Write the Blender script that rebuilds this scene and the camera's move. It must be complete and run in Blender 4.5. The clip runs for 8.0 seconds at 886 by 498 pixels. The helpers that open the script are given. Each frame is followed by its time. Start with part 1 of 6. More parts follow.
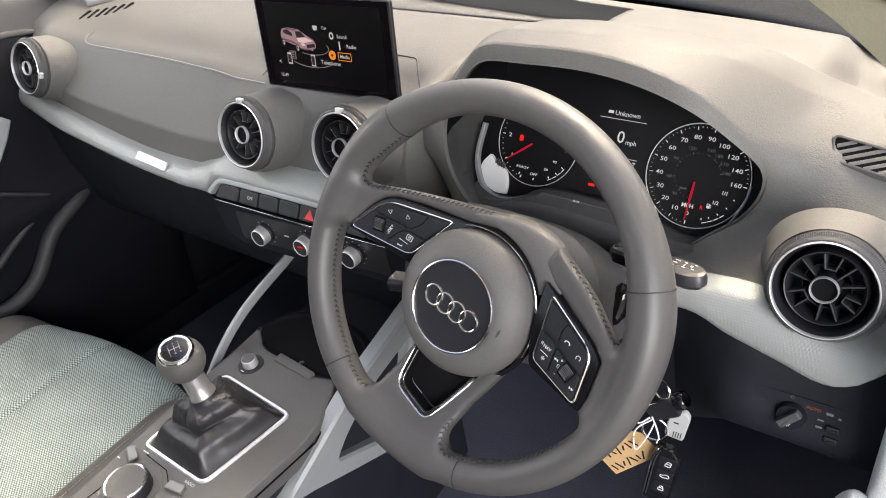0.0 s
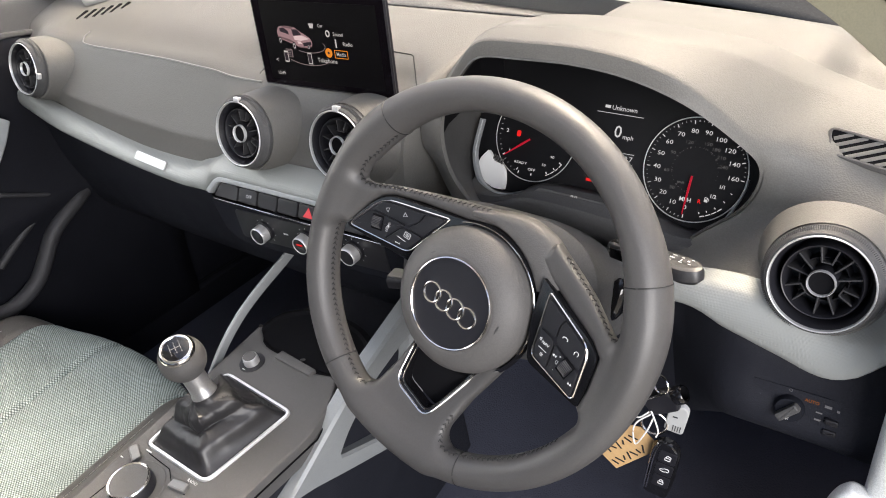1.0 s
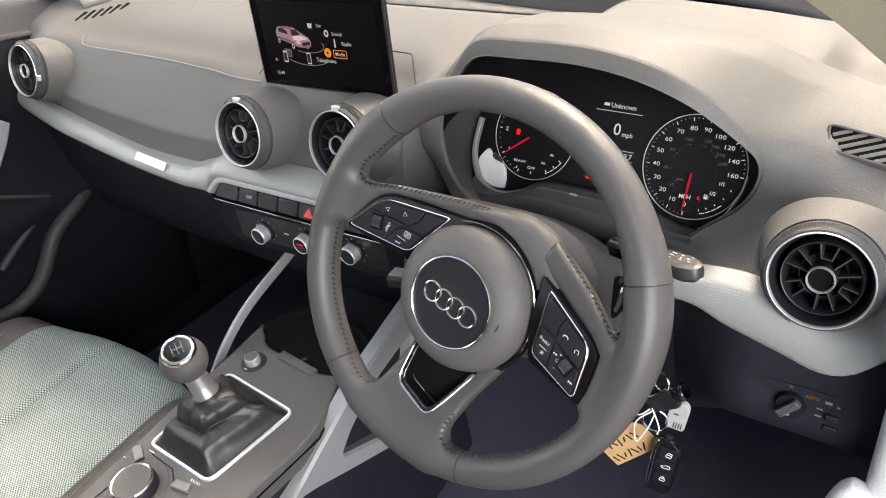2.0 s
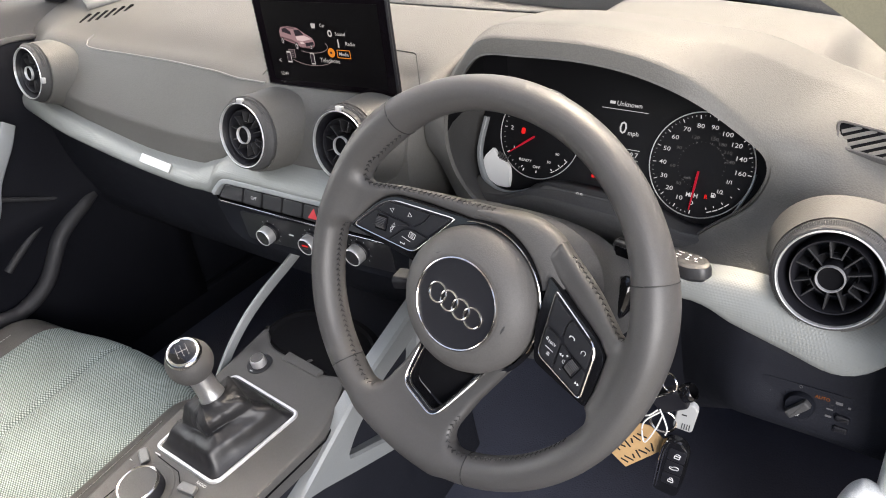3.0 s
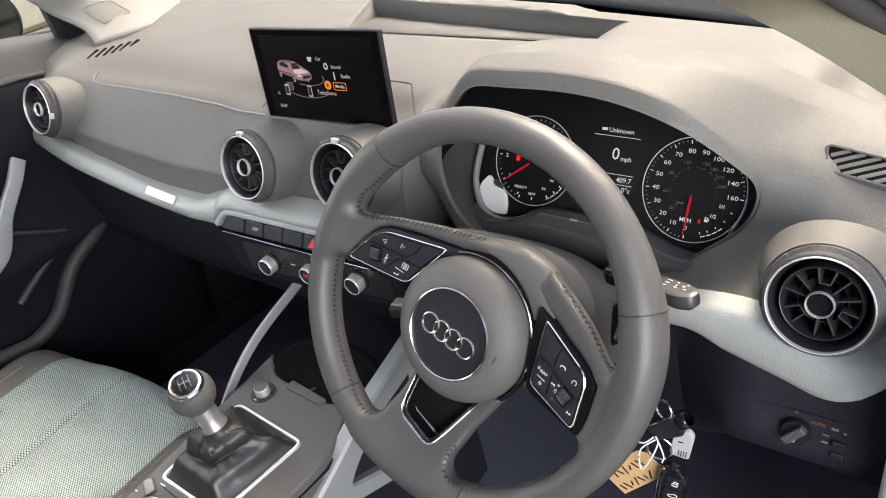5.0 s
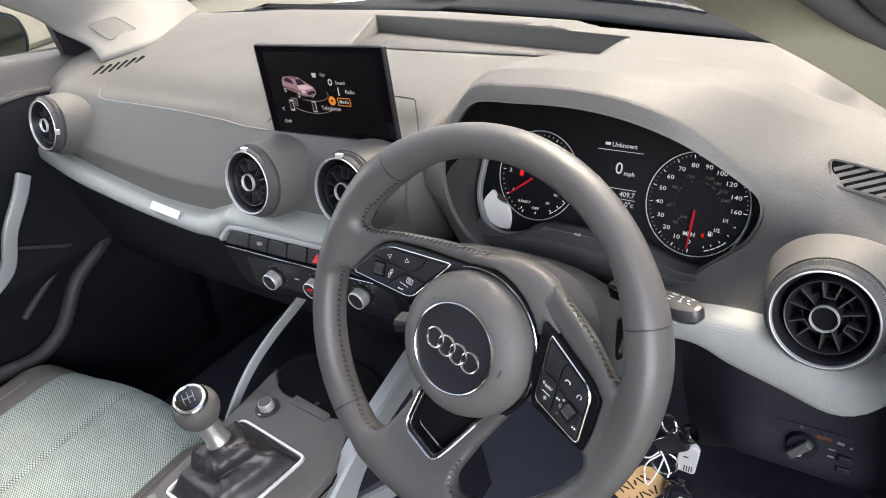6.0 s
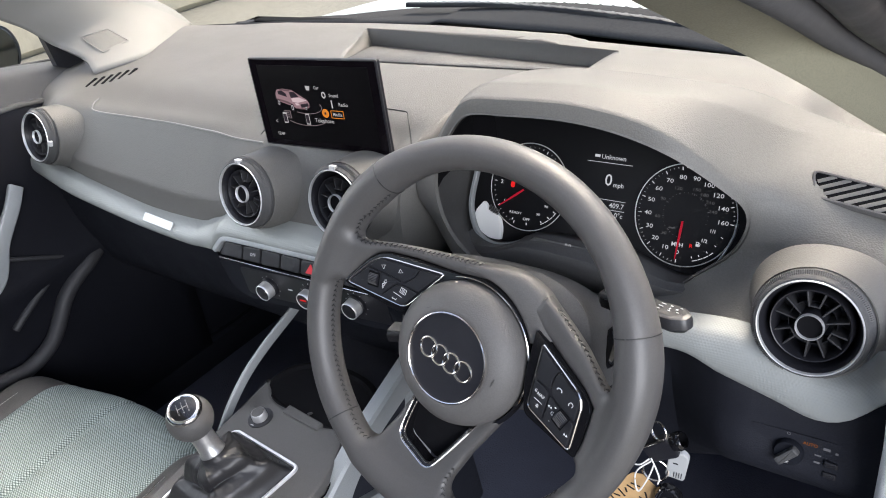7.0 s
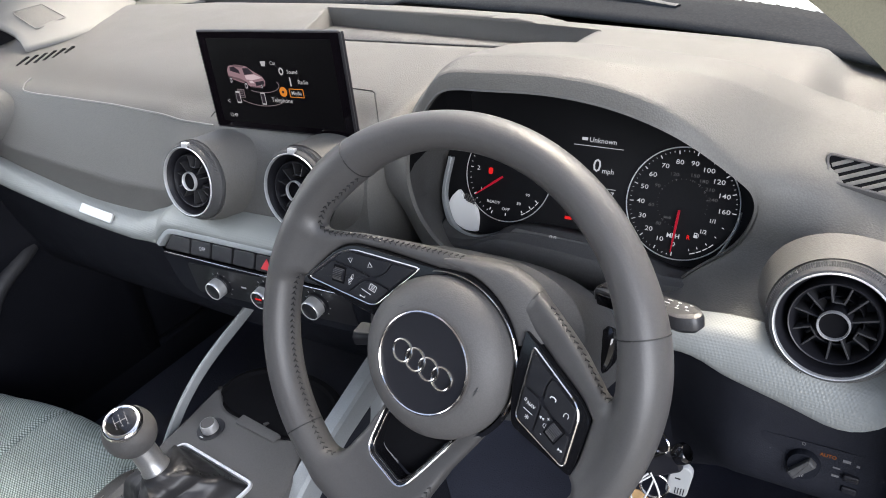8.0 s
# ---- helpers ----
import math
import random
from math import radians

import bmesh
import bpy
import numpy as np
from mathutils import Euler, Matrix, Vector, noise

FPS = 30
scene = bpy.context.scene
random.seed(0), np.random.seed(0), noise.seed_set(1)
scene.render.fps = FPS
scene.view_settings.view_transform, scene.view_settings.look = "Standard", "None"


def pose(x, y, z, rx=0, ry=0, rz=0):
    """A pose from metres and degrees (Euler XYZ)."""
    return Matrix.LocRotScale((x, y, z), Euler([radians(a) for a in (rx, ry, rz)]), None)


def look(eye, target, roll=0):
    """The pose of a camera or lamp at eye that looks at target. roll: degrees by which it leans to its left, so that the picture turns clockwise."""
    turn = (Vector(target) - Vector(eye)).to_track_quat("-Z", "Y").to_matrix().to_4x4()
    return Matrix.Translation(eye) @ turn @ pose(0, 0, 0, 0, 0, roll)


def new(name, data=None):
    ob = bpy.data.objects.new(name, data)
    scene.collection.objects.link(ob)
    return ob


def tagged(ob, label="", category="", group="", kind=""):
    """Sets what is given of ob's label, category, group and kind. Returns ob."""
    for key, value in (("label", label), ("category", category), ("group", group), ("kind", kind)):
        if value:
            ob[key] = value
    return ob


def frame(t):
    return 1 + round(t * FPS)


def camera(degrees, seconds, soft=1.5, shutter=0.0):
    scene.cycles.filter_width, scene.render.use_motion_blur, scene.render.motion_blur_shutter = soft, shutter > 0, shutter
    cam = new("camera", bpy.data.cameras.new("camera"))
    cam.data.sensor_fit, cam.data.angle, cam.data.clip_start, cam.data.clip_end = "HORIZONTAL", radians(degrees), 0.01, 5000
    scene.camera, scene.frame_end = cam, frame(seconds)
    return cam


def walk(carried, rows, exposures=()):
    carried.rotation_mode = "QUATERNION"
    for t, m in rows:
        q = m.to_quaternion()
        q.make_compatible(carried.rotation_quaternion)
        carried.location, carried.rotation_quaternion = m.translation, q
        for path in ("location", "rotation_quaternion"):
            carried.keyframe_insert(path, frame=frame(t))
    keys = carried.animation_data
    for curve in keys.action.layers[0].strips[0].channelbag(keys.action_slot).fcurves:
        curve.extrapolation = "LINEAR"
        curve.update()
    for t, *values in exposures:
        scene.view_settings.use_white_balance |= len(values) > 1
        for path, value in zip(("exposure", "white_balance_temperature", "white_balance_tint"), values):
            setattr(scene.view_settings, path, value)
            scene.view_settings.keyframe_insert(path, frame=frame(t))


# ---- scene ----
cam = camera(59.48, 8.0, soft=1.0)
ROWS = [
    (0.0, 0.6594, -0.5645, 0.3629, 57.876, 4.884, 35.241),
    (0.5, 0.6620, -0.5635, 0.3636, 57.664, 5.227, 35.196),
    (1.0, 0.6629, -0.5610, 0.3662, 57.370, 5.571, 35.044),
    (1.5, 0.6647, -0.5606, 0.3682, 57.245, 5.787, 34.877),
    (3.0, 0.6625, -0.5551, 0.3666, 57.097, 6.570, 35.123),
    (3.5, 0.6679, -0.5437, 0.3637, 57.210, 6.980, 35.226),
    (4.0, 0.6812, -0.5414, 0.3722, 57.441, 7.548, 35.394),
    (4.5, 0.6826, -0.5391, 0.3761, 57.905, 7.939, 35.545),
    (6.0, 0.6818, -0.5413, 0.3788, 59.486, 8.382, 35.782),
    (6.5, 0.6850, -0.5473, 0.3835, 59.926, 8.326, 35.596),
    (7.0, 0.6851, -0.5509, 0.3846, 60.184, 8.056, 35.039),
    (7.5, 0.6812, -0.5448, 0.3829, 60.034, 7.450, 33.704),
    (8.0, 0.6280, -0.5072, 0.3395, 59.805, 6.490, 32.244),
]
walk(cam, [(t, pose(x, y, z, rx, ry, rz)) for t, x, y, z, rx, ry, rz in ROWS],
     [(0.0, 1.87, 6900, 13), (4.5, 1.85, 6850, 13), (6.5, 1.79, 6420, 12), (8.0, 1.67, 6300, 12)])
# ---- end walk

# ---- light ----
world = bpy.data.worlds.new("world")
scene.world = world
world.use_nodes = True
wn = world.node_tree.nodes
sky = wn.new("ShaderNodeTexSky")
sky.sky_type, sky.sun_disc = "NISHITA", False
sky.sun_elevation, sky.sun_rotation = radians(51), radians(3)
sky.altitude, sky.air_density, sky.dust_density = 50, 1.0, 7.0
wn["Background"].inputs["Strength"].default_value = 0.13
world.node_tree.links.new(sky.outputs[0], wn["Background"].inputs["Color"])
sun_data = bpy.data.lights.new("sun", "SUN")
sun_data.energy, sun_data.angle, sun_data.color = 0.55, radians(18), (1.0, 0.87, 0.68)
sun = new("sun", sun_data)
sun.matrix_world = look((0.1, 1.9, 2.4), (0, 0, 0))
# added area lamp that fills in for sky light through the driver's door
door_fill = bpy.data.lights.new("door_fill", "AREA")
door_fill.shape, door_fill.size, door_fill.size_y = "RECTANGLE", 1.4, 1.2
door_fill.energy, door_fill.color = 25.0, (0.97, 0.98, 1.0)
door_fill_lamp = new("door_fill", door_fill)
door_fill_lamp.matrix_world = look((1.95, -1.45, 0.50), (0.2, -0.1, -0.05))

# added area lamp outside the passenger's window, boosting the sky light there
pane_fill = bpy.data.lights.new("pane_fill", "AREA")
pane_fill.shape, pane_fill.size, pane_fill.size_y = "RECTANGLE", 0.9, 0.32
pane_fill.energy, pane_fill.color = 1.1, (0.97, 0.98, 1.0)
pane_fill_lamp = new("pane_fill", pane_fill)
pane_fill_lamp.matrix_world = look((-0.80, -0.42, 0.30), (0.2, -0.25, 0.05))


# ---- mesh helpers ----
def lerp(a, b, t):
    return a + (b - a) * t


def smooth_curve(points, steps=6, closed=False):
    """A Catmull-Rom curve through points."""
    p = np.array(points, float)
    n = len(p)
    out = []
    for i in range(n if closed else n - 1):
        if closed:
            a, b, c, d = p[i - 1], p[i], p[(i + 1) % n], p[(i + 2) % n]
        else:
            b, c = p[i], p[i + 1]
            a = p[i - 1] if i else 2 * b - c
            d = p[i + 2] if i + 2 < n else 2 * c - b
        for k in range(steps):
            t = k / steps
            out.append(0.5 * (2 * b + (c - a) * t + (2 * a - 5 * b + 4 * c - d) * t * t + (3 * b - a - 3 * c + d) * t ** 3))
    if not closed:
        out.append(p[-1])
    return np.array(out)


def rounded(points, radius, steps=5):
    """A closed 2D outline with its corners rounded; radius may be a number or one number a corner."""
    p = [Vector(q) for q in points]
    out = []
    for i, b in enumerate(p):
        r = radius[i] if isinstance(radius, (list, tuple)) else radius
        a, c = p[i - 1], p[(i + 1) % len(p)]
        da, dc = (a - b), (c - b)
        r = min(r, 0.48 * da.length, 0.48 * dc.length)
        s, e = b + da.normalized() * r, b + dc.normalized() * r
        if r < 1e-6:
            out.append(tuple(b))
            continue
        for k in range(steps + 1):
            t = k / steps
            out.append(tuple((1 - t) ** 2 * s + 2 * t * (1 - t) * b + t * t * e))
    return np.array(out)


def ring_outline(rx, ry, n=48):
    a = np.linspace(0, 2 * np.pi, n, endpoint=False)
    return np.stack([rx * np.cos(a), ry * np.sin(a)], 1)


def inset(poly, d):
    p = np.array(poly, float)
    area = 0.5 * np.sum(p[:, 0] * np.roll(p[:, 1], -1) - np.roll(p[:, 0], -1) * p[:, 1])
    e = np.roll(p, -1, 0) - p
    e /= np.maximum(np.linalg.norm(e, axis=1, keepdims=True), 1e-9)
    nrm = np.stack([-e[:, 1], e[:, 0]], 1) * np.sign(area)
    m = nrm + np.roll(nrm, 1, 0)
    m /= np.maximum((m * m).sum(1, keepdims=True) / 2, 0.4)
    return p + m * d


class Build:
    """Collects vertices and faces of one mesh."""

    def __init__(self):
        self.v, self.f = [], []

    def add(self, verts, faces, m=None):
        o = len(self.v)
        self.v += [tuple(m @ Vector(q)) if m else tuple(q) for q in verts]
        self.f += [tuple(i + o for i in f) for f in faces]
        return self

    def grid(self, p, close_u=False, close_v=False, m=None, caps=False):
        p = np.asarray(p, float)
        n, k = p.shape[:2]
        faces = []
        for i in range(n if close_u else n - 1):
            for j in range(k if close_v else k - 1):
                faces.append((i * k + j, i * k + (j + 1) % k, (i + 1) % n * k + (j + 1) % k, (i + 1) % n * k + j))
        if caps and close_v:
            faces.append(tuple(range(k))[::-1])
            faces.append(tuple((n - 1) * k + j for j in range(k)))
        return self.add(p.reshape(-1, 3), faces, m)

    def lathe(self, profile, seg=40, m=None, sx=1.0, sy=1.0):
        a = np.linspace(0, 2 * np.pi, seg, endpoint=False)
        p = [[(r * math.cos(t) * sx, r * math.sin(t) * sy, h) for t in a] for r, h in profile]
        return self.grid(p, close_v=True, m=m)

    def prism(self, poly, h0, h1, bevel=0.0, m=None, both=False):
        """An outline raised from h0 to h1, with its upper edge rounded."""
        rings = [(inset(poly, bevel), h0), (poly, h0 + bevel)] if both and bevel else [(poly, h0)]
        if bevel:
            rings += [(poly, h1 - bevel), (inset(poly, 0.3 * bevel), h1 - 0.3 * bevel), (inset(poly, bevel), h1), (inset(poly, 1.15 * bevel), h1)]
        else:
            rings += [(poly, h1)]
        p = [[(x, y, h) for x, y in q] for q, h in rings]
        return self.grid(p, close_v=True, m=m, caps=True)

    def sweep(self, path, section, closed=False, up=(0, 0, 1), m=None, scale=None, caps=True):
        """A 2D section (side, up) carried along a path."""
        path = np.asarray(path, float)
        n = len(path)
        rows = []
        for i in range(n):
            a = path[i - 1] if i or closed else path[i]
            b = path[(i + 1) % n] if i + 1 < n or closed else path[i]
            t = Vector(b - a).normalized()
            u = Vector(up[i]) if isinstance(up, list) else Vector(up)
            s = t.cross(u).normalized()
            w = s.cross(t).normalized()
            k = scale[i] if scale is not None else 1.0
            rows.append([tuple(Vector(path[i]) + s * (x * k) + w * (y * k)) for x, y in section])
        return self.grid(rows, close_u=closed, close_v=True, m=m, caps=caps and not closed)

    def tube(self, path, r, seg=10, closed=False, up=(0, 0, 1), m=None, scale=None):
        return self.sweep(path, ring_outline(r, r, seg), closed, up, m, scale)

    def box(self, x0, x1, y0, y1, z0, z1, bevel=0.0, m=None):
        poly = rounded([(x0, y0), (x1, y0), (x1, y1), (x0, y1)], bevel, 3) if bevel else np.array([(x0, y0), (x1, y0), (x1, y1), (x0, y1)])
        return self.prism(poly, z0, z1, bevel, m, both=True)


def part(name, b, material, parent=None, label="", angle=35, thick=0.0):
    """Links what Build collected as one mesh object under a thing or a part."""
    me = bpy.data.meshes.new(name)
    me.from_pydata(b.v, [], b.f)
    bm = bmesh.new()
    bm.from_mesh(me)
    bmesh.ops.remove_doubles(bm, verts=bm.verts, dist=1e-6)
    bmesh.ops.recalc_face_normals(bm, faces=bm.faces)
    bm.to_mesh(me)
    bm.free()
    me.polygons.foreach_set("use_smooth", [True] * len(me.polygons))
    me.set_sharp_from_angle(angle=radians(angle))
    me.materials.append(material)
    ob = new(name, me)
    if parent:
        ob.parent = parent
        ob.matrix_parent_inverse = parent.matrix_world.inverted() if not parent.parent else (parent.parent.matrix_world @ parent.matrix_local).inverted()
    if thick:
        mod = ob.modifiers.new("thickness", "SOLIDIFY")
        mod.thickness, mod.offset = thick, -1
    if label:
        ob["label"] = label
    return ob


def thing(name, label, category, at=(0, 0, 0), group="", kind=""):
    ob = new(name)
    ob.location = at
    ob.matrix_world = Matrix.Translation(at)
    ob.empty_display_size = 0.02
    return tagged(ob, label, category, group, kind)


def text(name, body, size, material, m, parent, align="CENTER", bold=0.0, slant=0.0, lift=0.0003):
    """Raised lettering in the built-in font; m puts it in its plane."""
    cu = bpy.data.curves.new(name, "FONT")
    cu.body, cu.size, cu.align_x, cu.align_y, cu.offset, cu.shear, cu.resolution_u = body, size, align, "CENTER", bold, slant, 2
    ob = bpy.data.objects.new(name, cu)
    scene.collection.objects.link(ob)
    bpy.context.view_layer.update()
    me = bpy.data.meshes.new_from_object(ob.evaluated_get(bpy.context.evaluated_depsgraph_get()))
    bpy.data.objects.remove(ob)
    b = Build()
    b.add([v.co for v in me.vertices], [tuple(p.vertices) for p in me.polygons], m @ Matrix.Translation((0, 0, lift)))
    return part(name, b, material, parent)


def basis(origin, x, y, rot=0.0):
    """A pose with its first axis along x and its second near y."""
    x = Vector(x).normalized()
    z = x.cross(Vector(y)).normalized()
    y = z.cross(x)
    m = Matrix((x, y, z)).transposed().to_4x4()
    return Matrix.Translation(origin) @ m @ Matrix.Rotation(radians(rot), 4, "Z")


# ---- materials ----
def material(name, colour, rough=0.5, metal=0.0, spec=0.5):
    mat = bpy.data.materials.new(name)
    mat.use_nodes = True
    b = mat.node_tree.nodes["Principled BSDF"]
    b.inputs["Base Color"].default_value = (*colour, 1)
    b.inputs["Roughness"].default_value = rough
    b.inputs["Metallic"].default_value = metal
    b.inputs["Specular IOR Level"].default_value = spec
    return mat


def node(mat, kind, **inputs):
    n = mat.node_tree.nodes.new(kind)
    for key, value in inputs.items():
        n.inputs[key.replace("_", " ")].default_value = value
    return n


def wire(mat, a, b):
    mat.node_tree.links.new(a, b)


def surface(name, colour, rough=0.5, metal=0.0, spec=0.5, grain=900.0, bump=0.15, vary=0.12, kind="VORONOI", depth=0.0006, mottling=14.0, rough_vary=0.08, valley_dark=0.1):
    """A worn surface: large soft variation of its colour and gloss, and a fine relief with shade painted into its
    valleys.
    """
    mat = material(name, colour, rough, metal, spec)
    b = mat.node_tree.nodes["Principled BSDF"]
    co = node(mat, "ShaderNodeTexCoord")
    big = node(mat, "ShaderNodeTexNoise", Scale=mottling, Detail=5.0, Roughness=0.6)
    wire(mat, co.outputs["Object"], big.inputs["Vector"])
    fine = node(mat, "ShaderNodeTexNoise", Scale=grain * 0.5, Detail=3.0)
    wire(mat, co.outputs["Object"], fine.inputs["Vector"])
    add = node(mat, "ShaderNodeMath")
    add.operation = "ADD"
    wire(mat, big.outputs["Fac"], add.inputs[0])
    wire(mat, fine.outputs["Fac"], add.inputs[1])
    ramp = node(mat, "ShaderNodeMapRange", From_Min=0.6, From_Max=1.4, To_Min=1 - vary, To_Max=1 + vary)
    wire(mat, add.outputs[0], ramp.inputs["Value"])
    mix = node(mat, "ShaderNodeMix")
    mix.data_type, mix.blend_type = "RGBA", "MULTIPLY"
    mix.inputs["Factor"].default_value = 1.0
    mix.inputs["A"].default_value = (*colour, 1)
    wire(mat, ramp.outputs["Result"], mix.inputs["B"])
    wire(mat, mix.outputs["Result"], b.inputs["Base Color"])
    rr = node(mat, "ShaderNodeMapRange", From_Min=0.3, From_Max=0.7, To_Min=max(rough - rough_vary, 0.02), To_Max=min(rough + rough_vary, 1))
    wire(mat, big.outputs["Fac"], rr.inputs["Value"])
    wire(mat, rr.outputs["Result"], b.inputs["Roughness"])
    if bump:
        bp = node(mat, "ShaderNodeBump", Strength=bump, Distance=depth)
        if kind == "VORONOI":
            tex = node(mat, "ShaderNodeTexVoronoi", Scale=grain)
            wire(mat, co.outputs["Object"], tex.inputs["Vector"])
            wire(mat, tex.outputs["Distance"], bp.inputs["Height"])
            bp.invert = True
            # grain valleys darkened in the colour, standing in for shade in the relief
            valley_tone = node(mat, "ShaderNodeMapRange", From_Min=0.25, From_Max=0.75, To_Min=1.0 + valley_dark, To_Max=1.0 - valley_dark)
            wire(mat, tex.outputs["Distance"], valley_tone.inputs["Value"])
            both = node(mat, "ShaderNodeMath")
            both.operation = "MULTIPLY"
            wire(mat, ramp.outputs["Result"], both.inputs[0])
            wire(mat, valley_tone.outputs["Result"], both.inputs[1])
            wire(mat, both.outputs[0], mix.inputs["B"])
        else:
            wire(mat, fine.outputs["Fac"], bp.inputs["Height"])
        wire(mat, bp.outputs["Normal"], b.inputs["Normal"])
    return mat


def glow(name, colour, strength):
    mat = material(name, (0, 0, 0), 0.4)
    b = mat.node_tree.nodes["Principled BSDF"]
    b.inputs["Specular IOR Level"].default_value = 0.1
    b.inputs["Emission Color"].default_value = (*colour, 1)
    b.inputs["Emission Strength"].default_value = strength
    return mat


M_DASH = surface("dash_soft_touch", (0.104, 0.101, 0.094), 0.58, spec=0.4, grain=640, bump=0.30, depth=0.0007, valley_dark=0.06, vary=0.04, rough_vary=0.04)
# the dash grain again, with the shade under the hood put into its colour
M_LINING = surface("hood_lining_shaded", (0.064, 0.063, 0.062), 0.55, spec=0.35, grain=560, bump=0.3, depth=0.0007, valley_dark=0.06, vary=0.05)
M_LOWER = surface("lower_dash_plastic", (0.011, 0.012, 0.017), 0.65, spec=0.2, grain=900, bump=0.4)
M_BLACK = surface("black_plastic", (0.010, 0.010, 0.013), 0.44, spec=0.4, grain=1200, bump=0.1)
M_CARD = surface("door_card_plastic", (0.006, 0.0065, 0.010), 0.7, spec=0.2, grain=900, bump=0.3)
M_VOID = material("dark_recess", (0.004, 0.004, 0.005), 0.9, spec=0.1)
M_GLOSS = material("gloss_black", (0.006, 0.006, 0.007), 0.08)
M_CHROME = surface("satin_chrome", (0.82, 0.78, 0.73), 0.16, 1.0, grain=400, bump=0.0, vary=0.05, rough_vary=0.05)
M_ALU = surface("brushed_aluminium", (0.74, 0.74, 0.74), 0.35, 0.7, grain=500, bump=0.05, kind="NOISE", vary=0.06)
M_LEATHER = surface("wheel_leather", (0.058, 0.056, 0.055), 0.45, spec=0.45, grain=850, bump=0.10, depth=0.0003, vary=0.06, valley_dark=0.04, rough_vary=0.05)
M_PAD = surface("airbag_cover", (0.080, 0.077, 0.075), 0.58, spec=0.4, grain=750, bump=0.25, depth=0.0004, valley_dark=0.06, vary=0.05)
M_BOOT = surface("boot_leather", (0.017, 0.0165, 0.018), 0.43, spec=0.5, grain=900, bump=0.08, depth=0.0003)
M_COLUMN = surface("column_plastic", (0.055, 0.055, 0.056), 0.6, spec=0.35, grain=800, bump=0.15)
M_CONSOLE = surface("console_plastic", (0.075, 0.073, 0.072), 0.58, spec=0.4, grain=1200, bump=0.2)
M_BEIGE = surface("pillar_trim", (0.195, 0.192, 0.182), 0.75, grain=900, bump=0.05, vary=0.03, valley_dark=0.02)
# driver's side copy of the pale trim, its backlit shade put into the colour
M_BEIGE_SHADED = surface("pillar_trim_shaded", (0.135, 0.130, 0.092), 0.75, grain=900, bump=0.15, vary=0.05)
M_RUBBER = surface("rubber_seal", (0.03, 0.03, 0.033), 0.7, grain=600, bump=0.1)
M_PAINT = surface("silver_body_paint", (0.55, 0.57, 0.6), 0.25, 0.35, grain=2500, bump=0.0, vary=0.06)
M_CARPET = surface("floor_carpet", (0.058, 0.064, 0.090), 0.95, spec=0.1, grain=700, bump=0.8, depth=0.002, kind="NOISE")
M_THREAD = material("black_thread", (0.008, 0.008, 0.009), 0.6)
M_STITCH = material("grey_thread", (0.35, 0.35, 0.34), 0.8)
M_WHITE = glow("white_legend", (0.85, 0.87, 0.9), 0.2)
M_PRINT = material("white_print", (0.6, 0.6, 0.6), 0.6)
M_DIM = glow("dim_legend", (0.5, 0.5, 0.52), 0.06)
M_RED = glow("red_legend", (0.8, 0.02, 0.02), 0.3)
M_ORANGE = glow("orange_legend", (0.85, 0.28, 0.03), 0.24)
M_REDPAINT = material("red_triangle", (0.6, 0.03, 0.04), 0.4)


def silver_trim(name, colour, pitch, rough=0.35):
    """Painted decor with a fine pressed net pattern."""
    mat = material(name, colour, rough, 0.25)
    b = mat.node_tree.nodes["Principled BSDF"]
    co = node(mat, "ShaderNodeTexCoord")
    mp = node(mat, "ShaderNodeMapping")
    mp.inputs["Rotation"].default_value = (0.0, 0.0, radians(45))
    wire(mat, co.outputs["Object"], mp.inputs["Vector"])
    tex = node(mat, "ShaderNodeTexVoronoi", Scale=pitch, Randomness=0.0)
    wire(mat, mp.outputs["Vector"], tex.inputs["Vector"])
    big = node(mat, "ShaderNodeTexNoise", Scale=9.0, Detail=4.0)
    wire(mat, co.outputs["Object"], big.inputs["Vector"])
    rr = node(mat, "ShaderNodeMapRange", To_Min=rough - 0.06, To_Max=rough + 0.1)
    wire(mat, big.outputs["Fac"], rr.inputs["Value"])
    wire(mat, rr.outputs["Result"], b.inputs["Roughness"])
    bp = node(mat, "ShaderNodeBump", Strength=0.4, Distance=0.0007)
    wire(mat, tex.outputs["Distance"], bp.inputs["Height"])
    wire(mat, bp.outputs["Normal"], b.inputs["Normal"])
    return mat


M_BUTTON = surface("button_plastic", (0.009, 0.009, 0.011), 0.45, grain=1500, bump=0.1)
M_KEYTOP = surface("key_metal", (0.16, 0.16, 0.16), 0.4, 0.5, grain=900, bump=0.0)
M_TOGGLE = surface("toggle_metal", (0.4, 0.4, 0.4), 0.35, 0.8, grain=900, bump=0.0)
M_MATT = surface("scuttle_plastic", (0.045, 0.046, 0.048), 0.95, spec=0.03, grain=300, bump=0.05)
M_STRIP = silver_trim("decor_silver_net", (0.25, 0.262, 0.254), 470, 0.46)
M_SWITCH = surface("switch_panel", (0.007, 0.008, 0.012), 0.7, spec=0.15, grain=900, bump=0.3)
M_STRUT = surface("console_brace_silver", (0.27, 0.285, 0.29), 0.4, 0.2, grain=1500, bump=0.05, vary=0.05)


